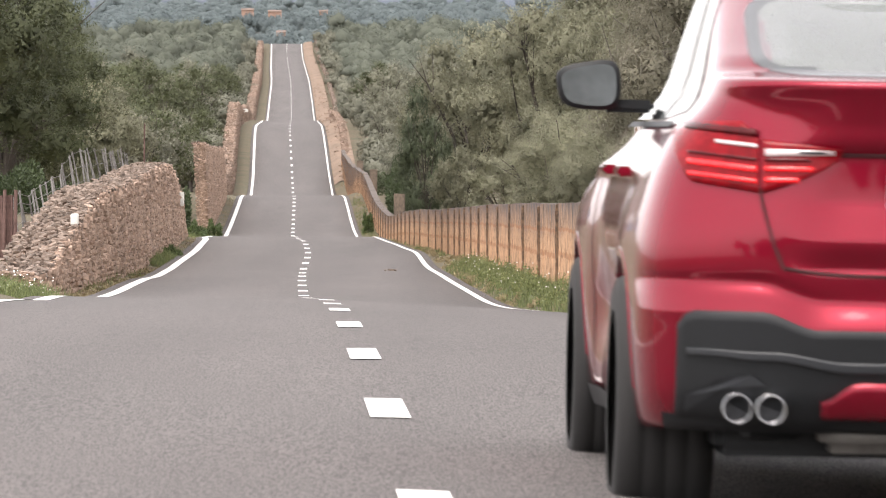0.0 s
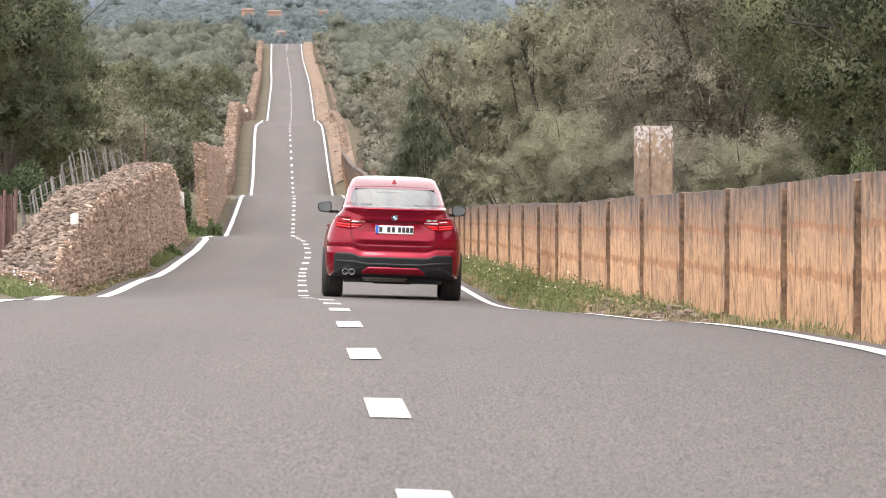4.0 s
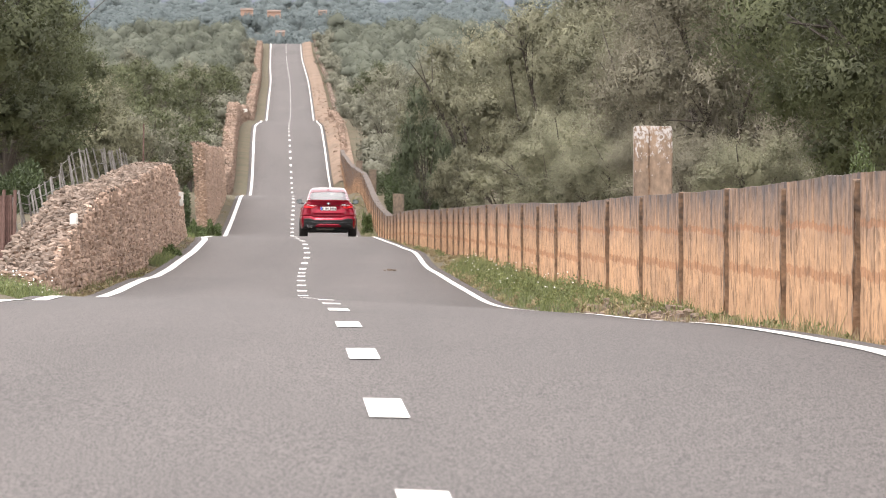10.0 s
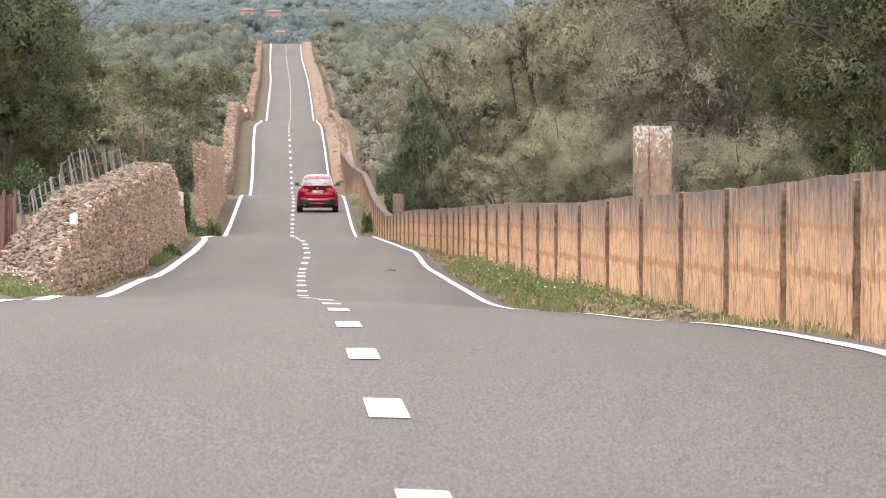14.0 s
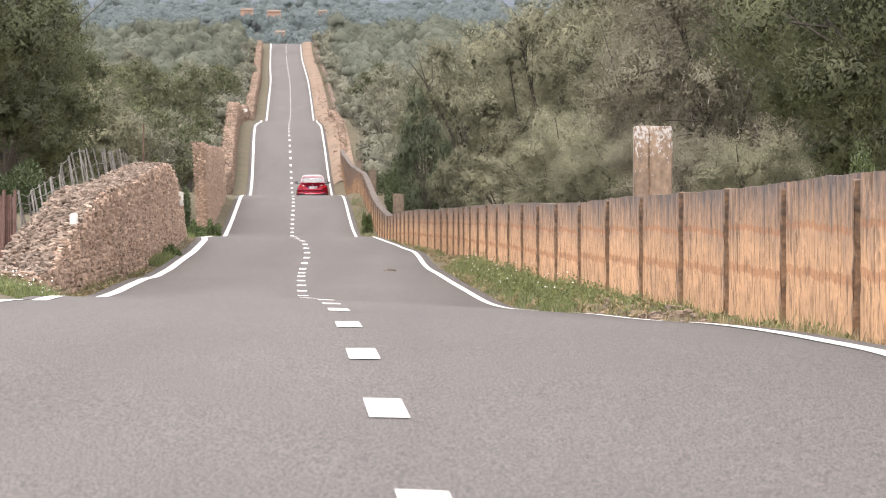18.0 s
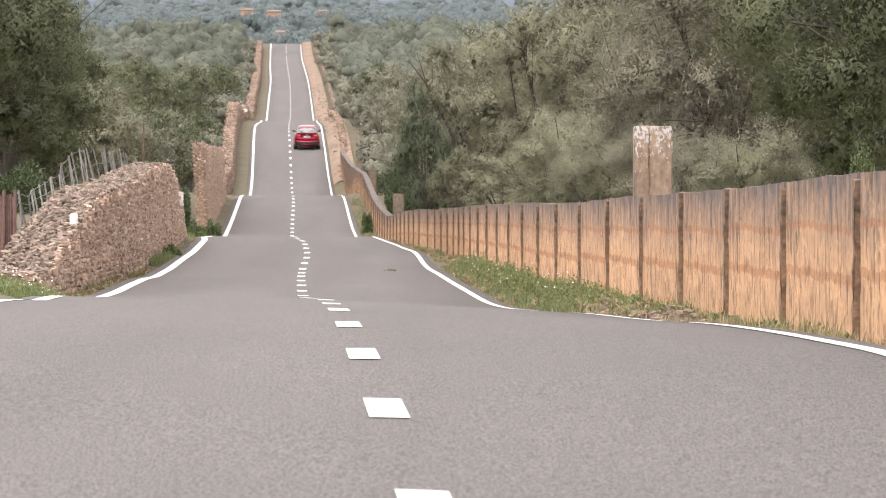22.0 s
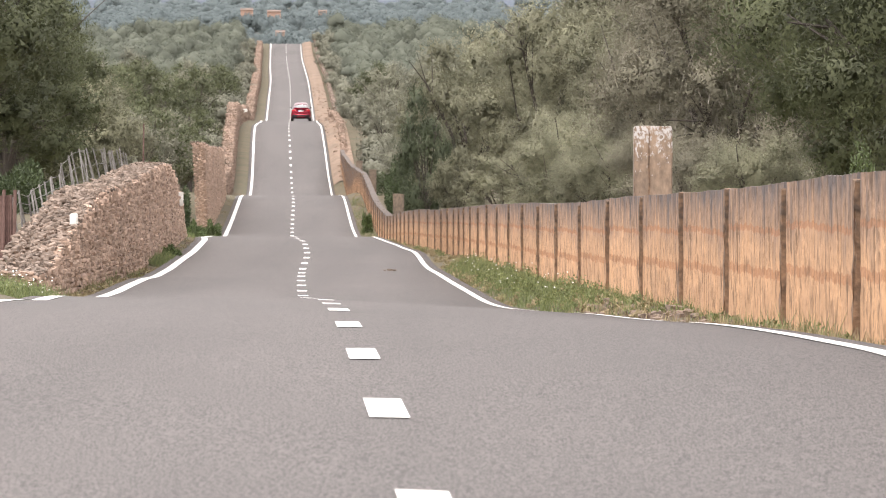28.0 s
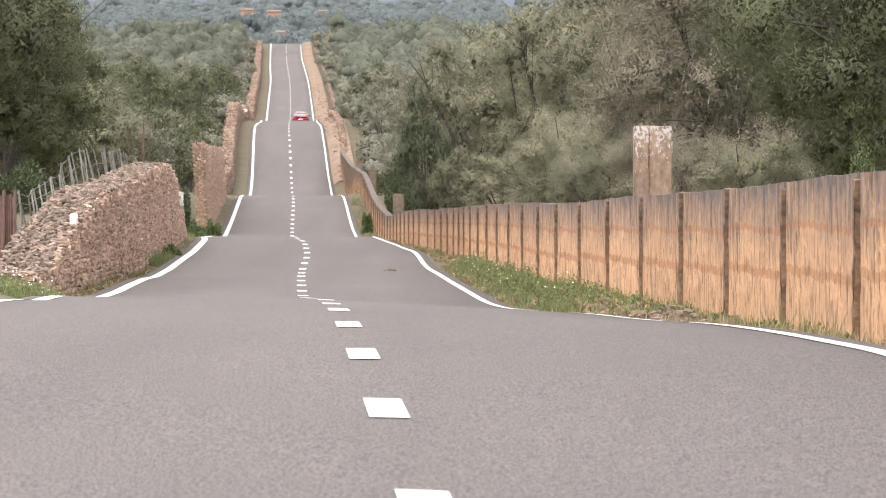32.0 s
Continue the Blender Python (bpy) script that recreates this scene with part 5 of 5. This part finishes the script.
def blades(name, spots, label, seed, tall=(0.05, 0.22), wide=0.010, material=GRASS):
    """Grass: thin bent blades in tufts, one mesh. spots: (d0, d1, u0, u1, count)."""
    rng = np.random.RandomState(seed)
    V, F, n = [], [], 0
    for d0, d1, u0, u1, count in spots:
        tufts = max(4, count // 14)
        td, tu, th = rng.uniform(d0, d1, tufts), rng.uniform(u0, u1, tufts), rng.uniform(0.5, 1.2, tufts)
        pick = rng.randint(0, tufts, count)
        d, u = td[pick] + rng.normal(0, 0.10, count), np.clip(tu[pick] + rng.normal(0, 0.06, count), u0 - 0.05, u1 + 0.05)
        z = ground_at(d, u) - 0.02
        h = rng.uniform(*tall, count) * th[pick]
        base = np.stack([mid_x(d) + u, d, z], 1)
        bend_ = np.stack([rng.normal(0, 0.3, count) * h, rng.normal(0, 0.3, count) * h, h], 1)
        a = rng.uniform(0, math.pi, count)
        w = np.stack([np.cos(a), np.sin(a), 0 * a], 1) * wide * 0.5
        tri = np.stack([base - w, base + w, base + bend_], 1).reshape(-1, 3)
        V.append(tri)
        F.append((np.arange(count * 3) + n).reshape(-1, 3))
        n += count * 3
    ob = piece(name, mesh_of(name, np.concatenate(V).tolist(), np.concatenate(F).tolist(), material))
    return tagged(ob, label, "grass", kind="stuff")


blades("verge_grass", [(74, 134, 2.84, 3.34, 12000), (64, 78, 2.95, 3.34, 900), (44, 66, 3.2, 3.36, 500), (255, 330, 2.8, 3.3, 2600)], "lush green roadside grass below the ochre wall", 31)
blades("verge_grass", [(70, 80, -3.95, -2.95, 4200), (84, 130, -3.18, -2.98, 260), (138, 154, -3.25, -2.92, 3200), (198, 215, -3.3, -2.9, 900), (255, 268, -3.4, -2.9, 1200)], "green grass tufts below the dry stone wall", 32, (0.08, 0.27))
DRY_GRASS = mat("dry_grass", (0.33, 0.27, 0.16), (0.22, 0.18, 0.10), rough=0.8, scale=1, fine=6, island=0.3)
blades("dry_grass", [(32, 46, 2.72, 3.30, 1200), (44, 80, 2.85, 3.34, 1500), (100, 186, -3.2, -2.9, 1600), (210, 340, 2.85, 3.35, 1800), (264, 340, -3.3, -2.9, 900), (420, 530, 2.7, 3.6, 1500)], "dry straw-coloured grass along the road edge", 33, (0.05, 0.16), 0.010, DRY_GRASS)


def weeds(name, spots, label, seed, leaf, material):
    """Broad-leaved weeds: mounds of small leaves of uneven height, one mesh. spots: (d0, d1, u0, u1, mounds, height)."""
    rng = np.random.RandomState(seed)
    V, count = [], 0
    for d0, d1, u0, u1, mounds, high in spots:
        for i in range(mounds):
            d, u, h = rng.uniform(d0, d1), rng.uniform(u0, u1), high * rng.uniform(0.35, 1.15)
            n = int(130 * rng.uniform(0.5, 1.5))
            q = rng.normal(0, 1, (n, 3))
            q /= np.linalg.norm(q, axis=1)[:, None]
            q = q * rng.uniform(0.2, 1.0, (n, 1)) * np.array([0.11, 0.22, h])
            c = np.array([float(mid_x(d)) + u, d, float(ground_at(d, u))]) + np.stack([q[:, 0], q[:, 1], np.abs(q[:, 2])], 1)
            a = rng.normal(0, 1, (n, 3)) + np.array([0, -0.2, 0.8])
            a /= np.linalg.norm(a, axis=1)[:, None]
            b = np.cross(a, rng.normal(0, 1, (n, 3)))
            b /= np.linalg.norm(b, axis=1)[:, None]
            L = leaf * rng.uniform(0.5, 1.4, (n, 1))
            V.append(np.stack([c - b * L * 0.3, c + b * L * 0.3, c + a * L], 1).reshape(-1, 3))
            count += n
    ob = piece(name, mesh_of(name, np.concatenate(V).tolist(), np.arange(count * 3).reshape(-1, 3).tolist(), material))
    return tagged(ob, label, "weeds", kind="stuff")


HERB = mat("herb_leaf", (0.205, 0.230, 0.088), (0.105, 0.128, 0.048), rough=0.6, scale=1.2, fine=6, island=0.4, leafy=0.2)
weeds("verge_weeds", [(76, 132, 2.95, 3.32, 150, 0.26), (62, 78, 3.05, 3.32, 16, 0.14), (44, 62, 3.22, 3.35, 10, 0.10), (150, 215, 2.95, 3.3, 30, 0.16)], "leafy green weeds on the verge below the ochre wall", 34, 0.030, HERB)
weeds("verge_weeds", [(70, 81, -3.9, -3.0, 60, 0.24), (136, 152, -3.2, -2.98, 16, 0.20), (100, 134, -3.15, -2.98, 4, 0.08)], "leafy green weeds at the foot of the dry stone wall", 35, 0.032, HERB)
weeds("dry_weeds", [(62, 84, 2.88, 3.30, 26, 0.10), (126, 215, 2.85, 3.32, 60, 0.14), (84, 130, 2.80, 3.0, 40, 0.08), (84, 134, -3.15, -2.95, 50, 0.07)], "dry straw-brown weeds along the road edge", 36, 0.040, DRY_GRASS)


def flowers(spots, seed, label):
    rng = np.random.RandomState(seed)
    V, F = [], []
    for d0, d1, u0, u1, count in spots:
        for i in range(count):
            d, u = rng.uniform(d0, d1), rng.uniform(u0, u1)
            p = place(d, u)
            c = np.array([p.x, p.y, p.z + rng.uniform(0.08, 0.30)])
            r = rng.uniform(0.006, 0.012)
            n = len(V)
            V.append(c + np.array([0, 0, r * 0.5]))
            for k in range(6):
                a = math.pi * k / 3
                V.append(c + np.array([math.cos(a) * r, math.sin(a) * r * 0.8, math.sin(a) * r * 0.7]))
            F += [(n, n + 1 + k, n + 1 + (k + 1) % 6) for k in range(6)]
    ob = piece("wild_flowers", mesh_of("wild_flowers", [tuple(v) for v in V], F, PETAL))
    return tagged(ob, label, "flowers", kind="stuff")


flowers([(72, 82, -3.9, -3.0, 70), (80, 135, 2.9, 3.3, 60)], 41, "small white wild flowers among the grass")

WEED = mat("weed_leaf", (0.085, 0.120, 0.038), (0.055, 0.082, 0.026), rough=0.6, scale=2, fine=8, island=0.35, leafy=0.2)

HEDGE = mat("bush_leaf", (0.058, 0.082, 0.030), (0.036, 0.052, 0.020), rough=0.6, scale=2, fine=8, island=0.25, leafy=0.2)


def bush(d, u, r, h, count, leaf, material, label, seed):
    rng = np.random.RandomState(seed)
    p = place(d, u)
    v = rng.normal(0, 1, (count, 3))
    v /= np.linalg.norm(v, axis=1)[:, None]
    v[:, 2] = np.abs(v[:, 2])
    c = v * rng.uniform(0.3, 1.0, (count, 1)) ** 0.5 * np.array([r, r * 2.0, h]) * (1 + 0.25 * np.sin(v[:, :1] * 7 + seed))
    a = v + rng.normal(0, 0.5, (count, 3))
    a /= np.linalg.norm(a, axis=1)[:, None]
    b = np.cross(a, rng.normal(0, 1, (count, 3)))
    b /= np.linalg.norm(b, axis=1)[:, None]
    L = leaf * rng.uniform(0.6, 1.3, (count, 1))
    tri = np.stack([c - b * L * 0.25, c + b * L * 0.25, c + a * L], 1).reshape(-1, 3)
    thing = tagged(new("bush"), label, "bush", "low bushes on the verges")
    thing.location = p
    bm = bmesh.new()
    for k in range(5):
        add_tube(bm, (0, 0, -0.05), (rng.normal(0, r * 0.4), rng.normal(0, r * 0.6), h * 0.7), 0.012, 0.004, 5)
    part("stems", bm, BARK, thing)
    piece("leaves", mesh_of("leaves", tri.tolist(), np.arange(count * 3).reshape(-1, 3).tolist(), material), thing)
    return thing


bush(150, -3.05, 0.22, 0.24, 1500, 0.06, WEED, "low bright green weed clump against the stone wall", 51)
bush(205, -3.1, 0.30, 0.45, 1200, 0.08, WEED, "low green weed clump beside the edge line", 52)
bush(262, -3.15, 0.36, 0.60, 1200, 0.10, WEED, "green weed clump at the foot of the tall wall end", 53)
bush(272, 3.05, 0.22, 0.40, 900, 0.09, WEED, "green weed clump at the foot of the ochre wall", 54)
bush(283, 3.15, 0.25, 0.50, 900, 0.10, WEED, "green weed clump at the foot of the ochre wall", 55)
bush(160, -7.0, 1.2, 1.0, 4600, 0.10, HEDGE, "leafy green bush behind the stone wall", 56)
bush(150, -6.6, 1.0, 0.85, 4200, 0.10, HEDGE, "leafy green bush behind the stone wall", 57)
bush(226, -3.8, 0.34, 1.6, 3200, 0.11, HEDGE, "dark green bush between the ruined stone walls", 60)
bush(245, -4.15, 0.42, 1.9, 3200, 0.11, HEDGE, "dark green bush between the ruined stone walls", 61)
bush(318, 4.9, 0.7, 1.3, 2600, 0.11, HEDGE, "dark green bush behind the ochre wall", 62)
bush(302, 4.8, 0.6, 1.0, 2600, 0.11, HEDGE, "dark green bush behind the ochre wall", 63)
bush(336, 5.0, 0.8, 1.5, 2600, 0.12, HEDGE, "dark green bush behind the ochre wall", 64)
GREEN = mat("green_leaf", (0.080, 0.108, 0.034), (0.050, 0.070, 0.023), rough=0.6, scale=2, fine=8, island=0.25, leafy=0.25)
bush(80, 6.65, 0.65, 1.55, 9000, 0.055, GREEN, "leafy green bush behind the ochre wall", 59)
bush(176, -7.2, 1.2, 1.0, 4200, 0.10, HEDGE, "leafy green bush behind the stone wall", 58)

# loose stones at the foot of the ochre wall
rng = np.random.RandomState(8)
spots = []
for i in range(230):
    d, u = (rng.uniform(34, 86), rng.uniform(2.85, 3.3)) if i < 130 else (rng.uniform(60, 73), rng.uniform(2.9, 3.3))
    p = place(d, u)
    spots.append((p.x, p.y, p.z + 0.02, rng.uniform(0, 3), rng.uniform(0.12, 0.42) if i < 222 else rng.uniform(0.4, 0.8)))
for i in range(70):
    d, u = rng.uniform(78, 180), rng.uniform(-3.15, -2.95)
    p = place(d, u)
    spots.append((p.x, p.y, p.z + 0.02, rng.uniform(0, 3), rng.uniform(0.15, 0.5)))
rubble = scatter_stones("loose_stones", spots, None, TOP_STONE)
tagged(rubble, "loose reddish field stones scattered on the verge", "stones")

# ---- wire fence behind the dry stone wall ----
OLD_WOOD = mat("grey_wood", (0.26, 0.245, 0.235), (0.15, 0.14, 0.13), rough=0.85, scale=4, fine=30, each=0.2)
WIRE = mat("fence_wire", (0.20, 0.19, 0.18), rough=0.6, metal=0.6, scale=5)
RUST = mat("rusty_sheet", (0.17, 0.10, 0.085), (0.11, 0.065, 0.055), rough=0.85, scale=3, fine=20, bump=0.3, bump_scale=20)
wire_fence = tagged(new("wire_fence"), "leaning grey fence posts with wire strands behind the stone wall", "fence")
tops = []
rng = np.random.RandomState(12)
for i in range(44):
    d = 101 + i * 2.2 + rng.uniform(-0.5, 0.5)
    g = place(d, -4.45)
    h = 0.62 + 0.80 * float(step(d, 112, 142)) - 0.5 * float(step(d, 176, 200)) + rng.uniform(-0.06, 0.06)
    foot, top = Vector((g.x, g.y, g.z - 0.2)), Vector((g.x - h * rng.uniform(0.14, 0.30), g.y + rng.uniform(-0.3, 0.3), g.z + h))
    bm = bmesh.new()
    add_tube(bm, foot, top, 0.019, 0.016, 7)
    part("post", bm, OLD_WOOD, wire_fence)
    tops.append((foot, top))
for k in range(4):
    s = 0.42 + 0.185 * k
    bm = bmesh.new()
    for (f0, t0), (f1, t1) in zip(tops, tops[1:]):
        a, b = f0.lerp(t0, s), f1.lerp(t1, s)
        mid = (a + b) / 2 - Vector((0, 0, 0.006))
        add_tube(bm, a, mid, 0.005, n=4, caps=False)
        add_tube(bm, mid, b, 0.005, n=4, caps=False)
    part("wire", bm, WIRE, wire_fence)
sheet_panel = tagged(new("rusty_panel"), "rusty corrugated iron sheet leaning by the fence", "metal sheet")
p = place(97, -4.30)
sheet_panel.location = p
bm = bmesh.new()
n = 25
for side_ in (0, 1):
    for i in range(n):
        x = -0.30 + 0.42 * i / (n - 1)
        for z in (-0.1, 0.80):
            bm.verts.new((x, 0.018 * math.sin(i * 1.6) + 0.004 * side_, z + 0.05 * x))
bm.verts.ensure_lookup_table()
for side_ in (0, 1):
    o = side_ * 2 * n
    for i in range(n - 1):
        bm.faces.new([bm.verts[o + k] for k in (2 * i, 2 * i + 2, 2 * i + 3, 2 * i + 1)])
part("sheet", bm, RUST, sheet_panel)
for x in (-0.02, 0.14):
    bm = bmesh.new()
    add_tube(bm, (x, -0.04, -0.2), (x + 0.02, -0.04, 0.88), 0.03, 0.025, 8)
    part("post", bm, RUST, sheet_panel)

lone_post = tagged(new("wooden_pole"), "thin brown wooden pole standing behind the stone wall", "pole")
bm = bmesh.new()
g = place(188, -4.35)
add_tube(bm, (g.x, g.y, g.z - 0.3), (g.x + 0.03, g.y, 2.15), 0.03, 0.022, 7)
part("shaft", bm, RUST, lone_post)

# white marks and marker posts on the walls
LIME = mat("white_limewash", (0.78, 0.76, 0.72), (0.6, 0.58, 0.54), rough=0.8, scale=6, fine=40)


def marker(d, u, z, w, h, label, name="marker_stone"):
    bm = bmesh.new()
    add_box(bm, -w / 2, w / 2, -0.06, 0.06, 0, h, 0.012)
    for v in bm.verts:
        v.co += noise.noise_vector(v.co * 9) * 0.012
    me = bpy.data.meshes.new(name)
    bm.to_mesh(me)
    bm.free()
    me.materials.append(LIME)
    ob = piece(name, me)
    g = place(d, u)
    ob.location = (g.x, d, g.z + z)
    return tagged(ob, label, "marker")


marker(96.2, -3.27, float(ramp(96.2)) + 0.02, 0.11, 0.16, "white limewashed stone on the wall top")
marker(172, -3.20, 0.92, 0.14, 0.36, "white painted marker post in the wall end")
marker(600, -4.0, 0.9, 0.5, 0.28, "white stone on the far wall")
marker(742, 4.9, 0.0, 0.3, 0.7, "white marker stone beside the far road")

# small litter and a tar seam on the asphalt
TAR = mat("tar_seam", (0.06, 0.056, 0.055), (0.09, 0.083, 0.08), rough=0.7, scale=3, fine=40)
rng = np.random.RandomState(77)
bits = []
for i in range(7):
    d, u = 131.5 + rng.uniform(-0.6, 0.6), 1.72 + rng.uniform(-0.16, 0.16)
    bits.append((float(mid_x(d)) + u, d, float(road_at(d, u)) + 0.012, rng.uniform(0, 3), rng.uniform(0.15, 0.35)))
tagged(scatter_stones("gravel_bits", bits, None, TOP_STONE), "few pale stone chips lying on the asphalt", "gravel")
for d, u0, u1 in ((45.5, 0.5, 1.9), (133.0, 0.85, 1.65)):
    us = np.linspace(u0, u1, 20)
    V, F = [], []
    for i, u in enumerate(us):
        dd = d + 0.5 * math.sin(i * 0.55) + 1.2 * (u - u0)
        for off in (-0.05, 0.05):
            V.append((float(mid_x(dd)) + u, dd + off, float(road_at(dd + off, u)) + 0.005))
    F = [(2 * i, 2 * i + 2, 2 * i + 3, 2 * i + 1) for i in range(len(us) - 1)]
    piece("tar_seam", mesh_of("tar_seam", V, F, TAR), road, "dark crack sealed with tar")

# ---- far houses and the mountain behind ----
PLASTER = mat("terracotta_plaster", (0.40, 0.255, 0.19), (0.33, 0.215, 0.165), rough=0.9, scale=0.5, fine=5)
ROOF = mat("roof_tile", (0.22, 0.155, 0.125), (0.18, 0.13, 0.105), rough=0.9, scale=0.6, fine=8)


def house(x, y, z, w, h, label):
    thing = tagged(new("house"), label, "house", "far houses among the woods")
    thing.location = (x, y, z)
    bm = bmesh.new()
    add_box(bm, -w / 2, w / 2, -3, 3, -0.5, h)
    part("wall", bm, PLASTER, thing)
    bm = bmesh.new()
    a = [bm.verts.new((sx * (w / 2 + 0.12), sy, h + 0.02)) for sx in (-1, 1) for sy in (-3.4, 3.4)]
    r = [bm.verts.new((sx * (w / 2 + 0.12), 0, h + 0.7)) for sx in (-1, 1)]
    bm.faces.new((a[0], a[2], r[1], r[0])), bm.faces.new((a[3], a[1], r[0], r[1]))
    bm.faces.new((a[0], r[0], a[1])), bm.faces.new((a[2], a[3], r[1])), bm.faces.new((a[0], a[1], a[3], a[2]))
    part("roof", bm, ROOF, thing)


def far_spot(px, py, y):
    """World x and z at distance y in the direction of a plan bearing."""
    return (px - 784) / LENS * y, EYE_H - (py - 300) / LENS * y


for px, py, y, w, text in ((496, 54, 2000, 2.6, "small terracotta house far off among trees"), (437, 15, 2500, 4.5, "long terracotta farmhouse on the far hillside"),
                           (485, 18, 2550, 5.0, "low terracotta farmhouse on the far hillside"), (571, 18, 2600, 3.2, "terracotta house on the far hillside")):
    x, z = far_spot(px, py, y)
    g = float(ground_at(y, x - float(mid_x(y))))
    house(x, y, g, w, z - 0.7 - g, text)
    front = [(x + (k - 3) * w * 0.45, y - 12 - 3 * (k % 2), g - 0.5, (z - g - 0.5 - 0.4 * (k % 3)) * 1.16, 2.4) for k in range(7)]
    woods("distant_woodland", front, 260, 0.45, "trees in front of a far house, blue haze in their colour", int(y), FAR_WOODS)

# blue haze put into the base colour of the ridge
HAZE = mat("hazed_mountain", (0.118, 0.138, 0.170), (0.098, 0.116, 0.144), rough=1.0, scale=0.004, fine=0.02)
xs = np.linspace(-900, 900, 90)
V, F = [], []
for i, x in enumerate(xs):
    top = 150 + 22 * math.sin(x / 160) + 10 * math.sin(x / 47 + 1) + 4 * math.sin(x / 19)
    for k, zz in enumerate((40, 0.45 * (40 + top), top)):
        V.append((x, 4560 + 70 * k, zz))
for i in range(len(xs) - 1):
    for k in range(2):
        F.append((i * 3 + k, i * 3 + 3 + k, i * 3 + 4 + k, i * 3 + 1 + k))
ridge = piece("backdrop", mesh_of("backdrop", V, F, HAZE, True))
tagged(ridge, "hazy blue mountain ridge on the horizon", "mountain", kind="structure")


def motions():
    way = curve((0, 18.95, 0.3, 23.95, 0.7, 30.65, 1.0, 36.1, 1.5, 45.2, 2.0, 54.6, 3.0, 73.1, 3.5, 82.7, 5.5, 125.5, 7.0, 161.8, 8.0, 185.0,
                 10.0, 224.0, 12.0, 265.0, 13.0, 284.5, 14.0, 307.0, 14.5, 322.0, 16.5, 362.0, 18.0, 393.0, 20.0, 433.0, 21.0, 458.0, 22.0, 485.0, 23.0, 509.0, 24.0, 530.0, 25.5, 568.0,
                 28.0, 626.0, 29.0, 645.0, 30.0, 666.0, 32.0, 704.0))
    side = curve((0, 1.495, 0.5, 1.475, 1.0, 1.425, 2.0, 1.30, 3.0, 1.25, 3.5, 1.22, 7.0, 1.18, 8.0, 1.22, 12.0, 1.08, 16.5, 1.18, 21.0, 1.16, 23.0, 1.27, 25.0, 1.22, 28.0, 1.05, 32.0, 1.05))
    heel = curve((0, 0.1, 0.3, 0.3, 0.7, 1.1, 1.0, 1.0, 1.5, 0.6, 2.0, 0.35, 3.0, 0.0, 32.0, 0.0))
    rows = []
    t = 0.0
    while t < 32.01:
        d, u = float(way(t)), float(side(t))
        rear = Vector((float(mid_x(d)) + u, d, float(road_at(d, u))))
        front = Vector((float(mid_x(d + 2.81)) + float(side(min(32, t + 0.14))), d + 2.81, float(road_at(d + 2.81, u))))
        lean = Vector((1.6, 0, (float(road_at(d, u + 0.8)) - float(road_at(d, u - 0.8))) * min(1.0, 0.2 + 0.9 * t)))
        y = (front - rear).normalized()
        y = (y + Vector((0.004 * float(heel(t)), 0, -0.005 * float(heel(t))))).normalized()
        lean.z -= 0.028 * float(heel(t))
        z = lean.cross(y).normalized()
        x = y.cross(z).normalized()
        squat = Vector((0, 0, -0.012 * max(0.0, 1 - t / 0.6) - 0.010 * max(0.0, 1 - t / 4)))
        rows.append((t, Matrix.Translation(rear + squat) @ Matrix((x, y, z)).transposed().to_4x4()))
        t = round(t + 0.25, 4)
    walk(car, rows)
    # the wheels roll; a key holds less than a quarter turn
    wheels = [ob for ob in car.children if ob.name.startswith("wheel")]
    homes = [ob.location.copy() for ob in wheels]
    turn, rolls = 0.0, []
    for k in range(0, 961):
        rolls.append((k / 30, turn))
        turn -= min(math.degrees(float(way(min(32, (k + 1) / 30)) - way(k / 30)) / 0.355), 88.0)
    for ob, home in zip(wheels, homes):
        walk(ob, [(t, pose(home.x, home.y, home.z, a % 360)) for t, a in rolls])


motions()
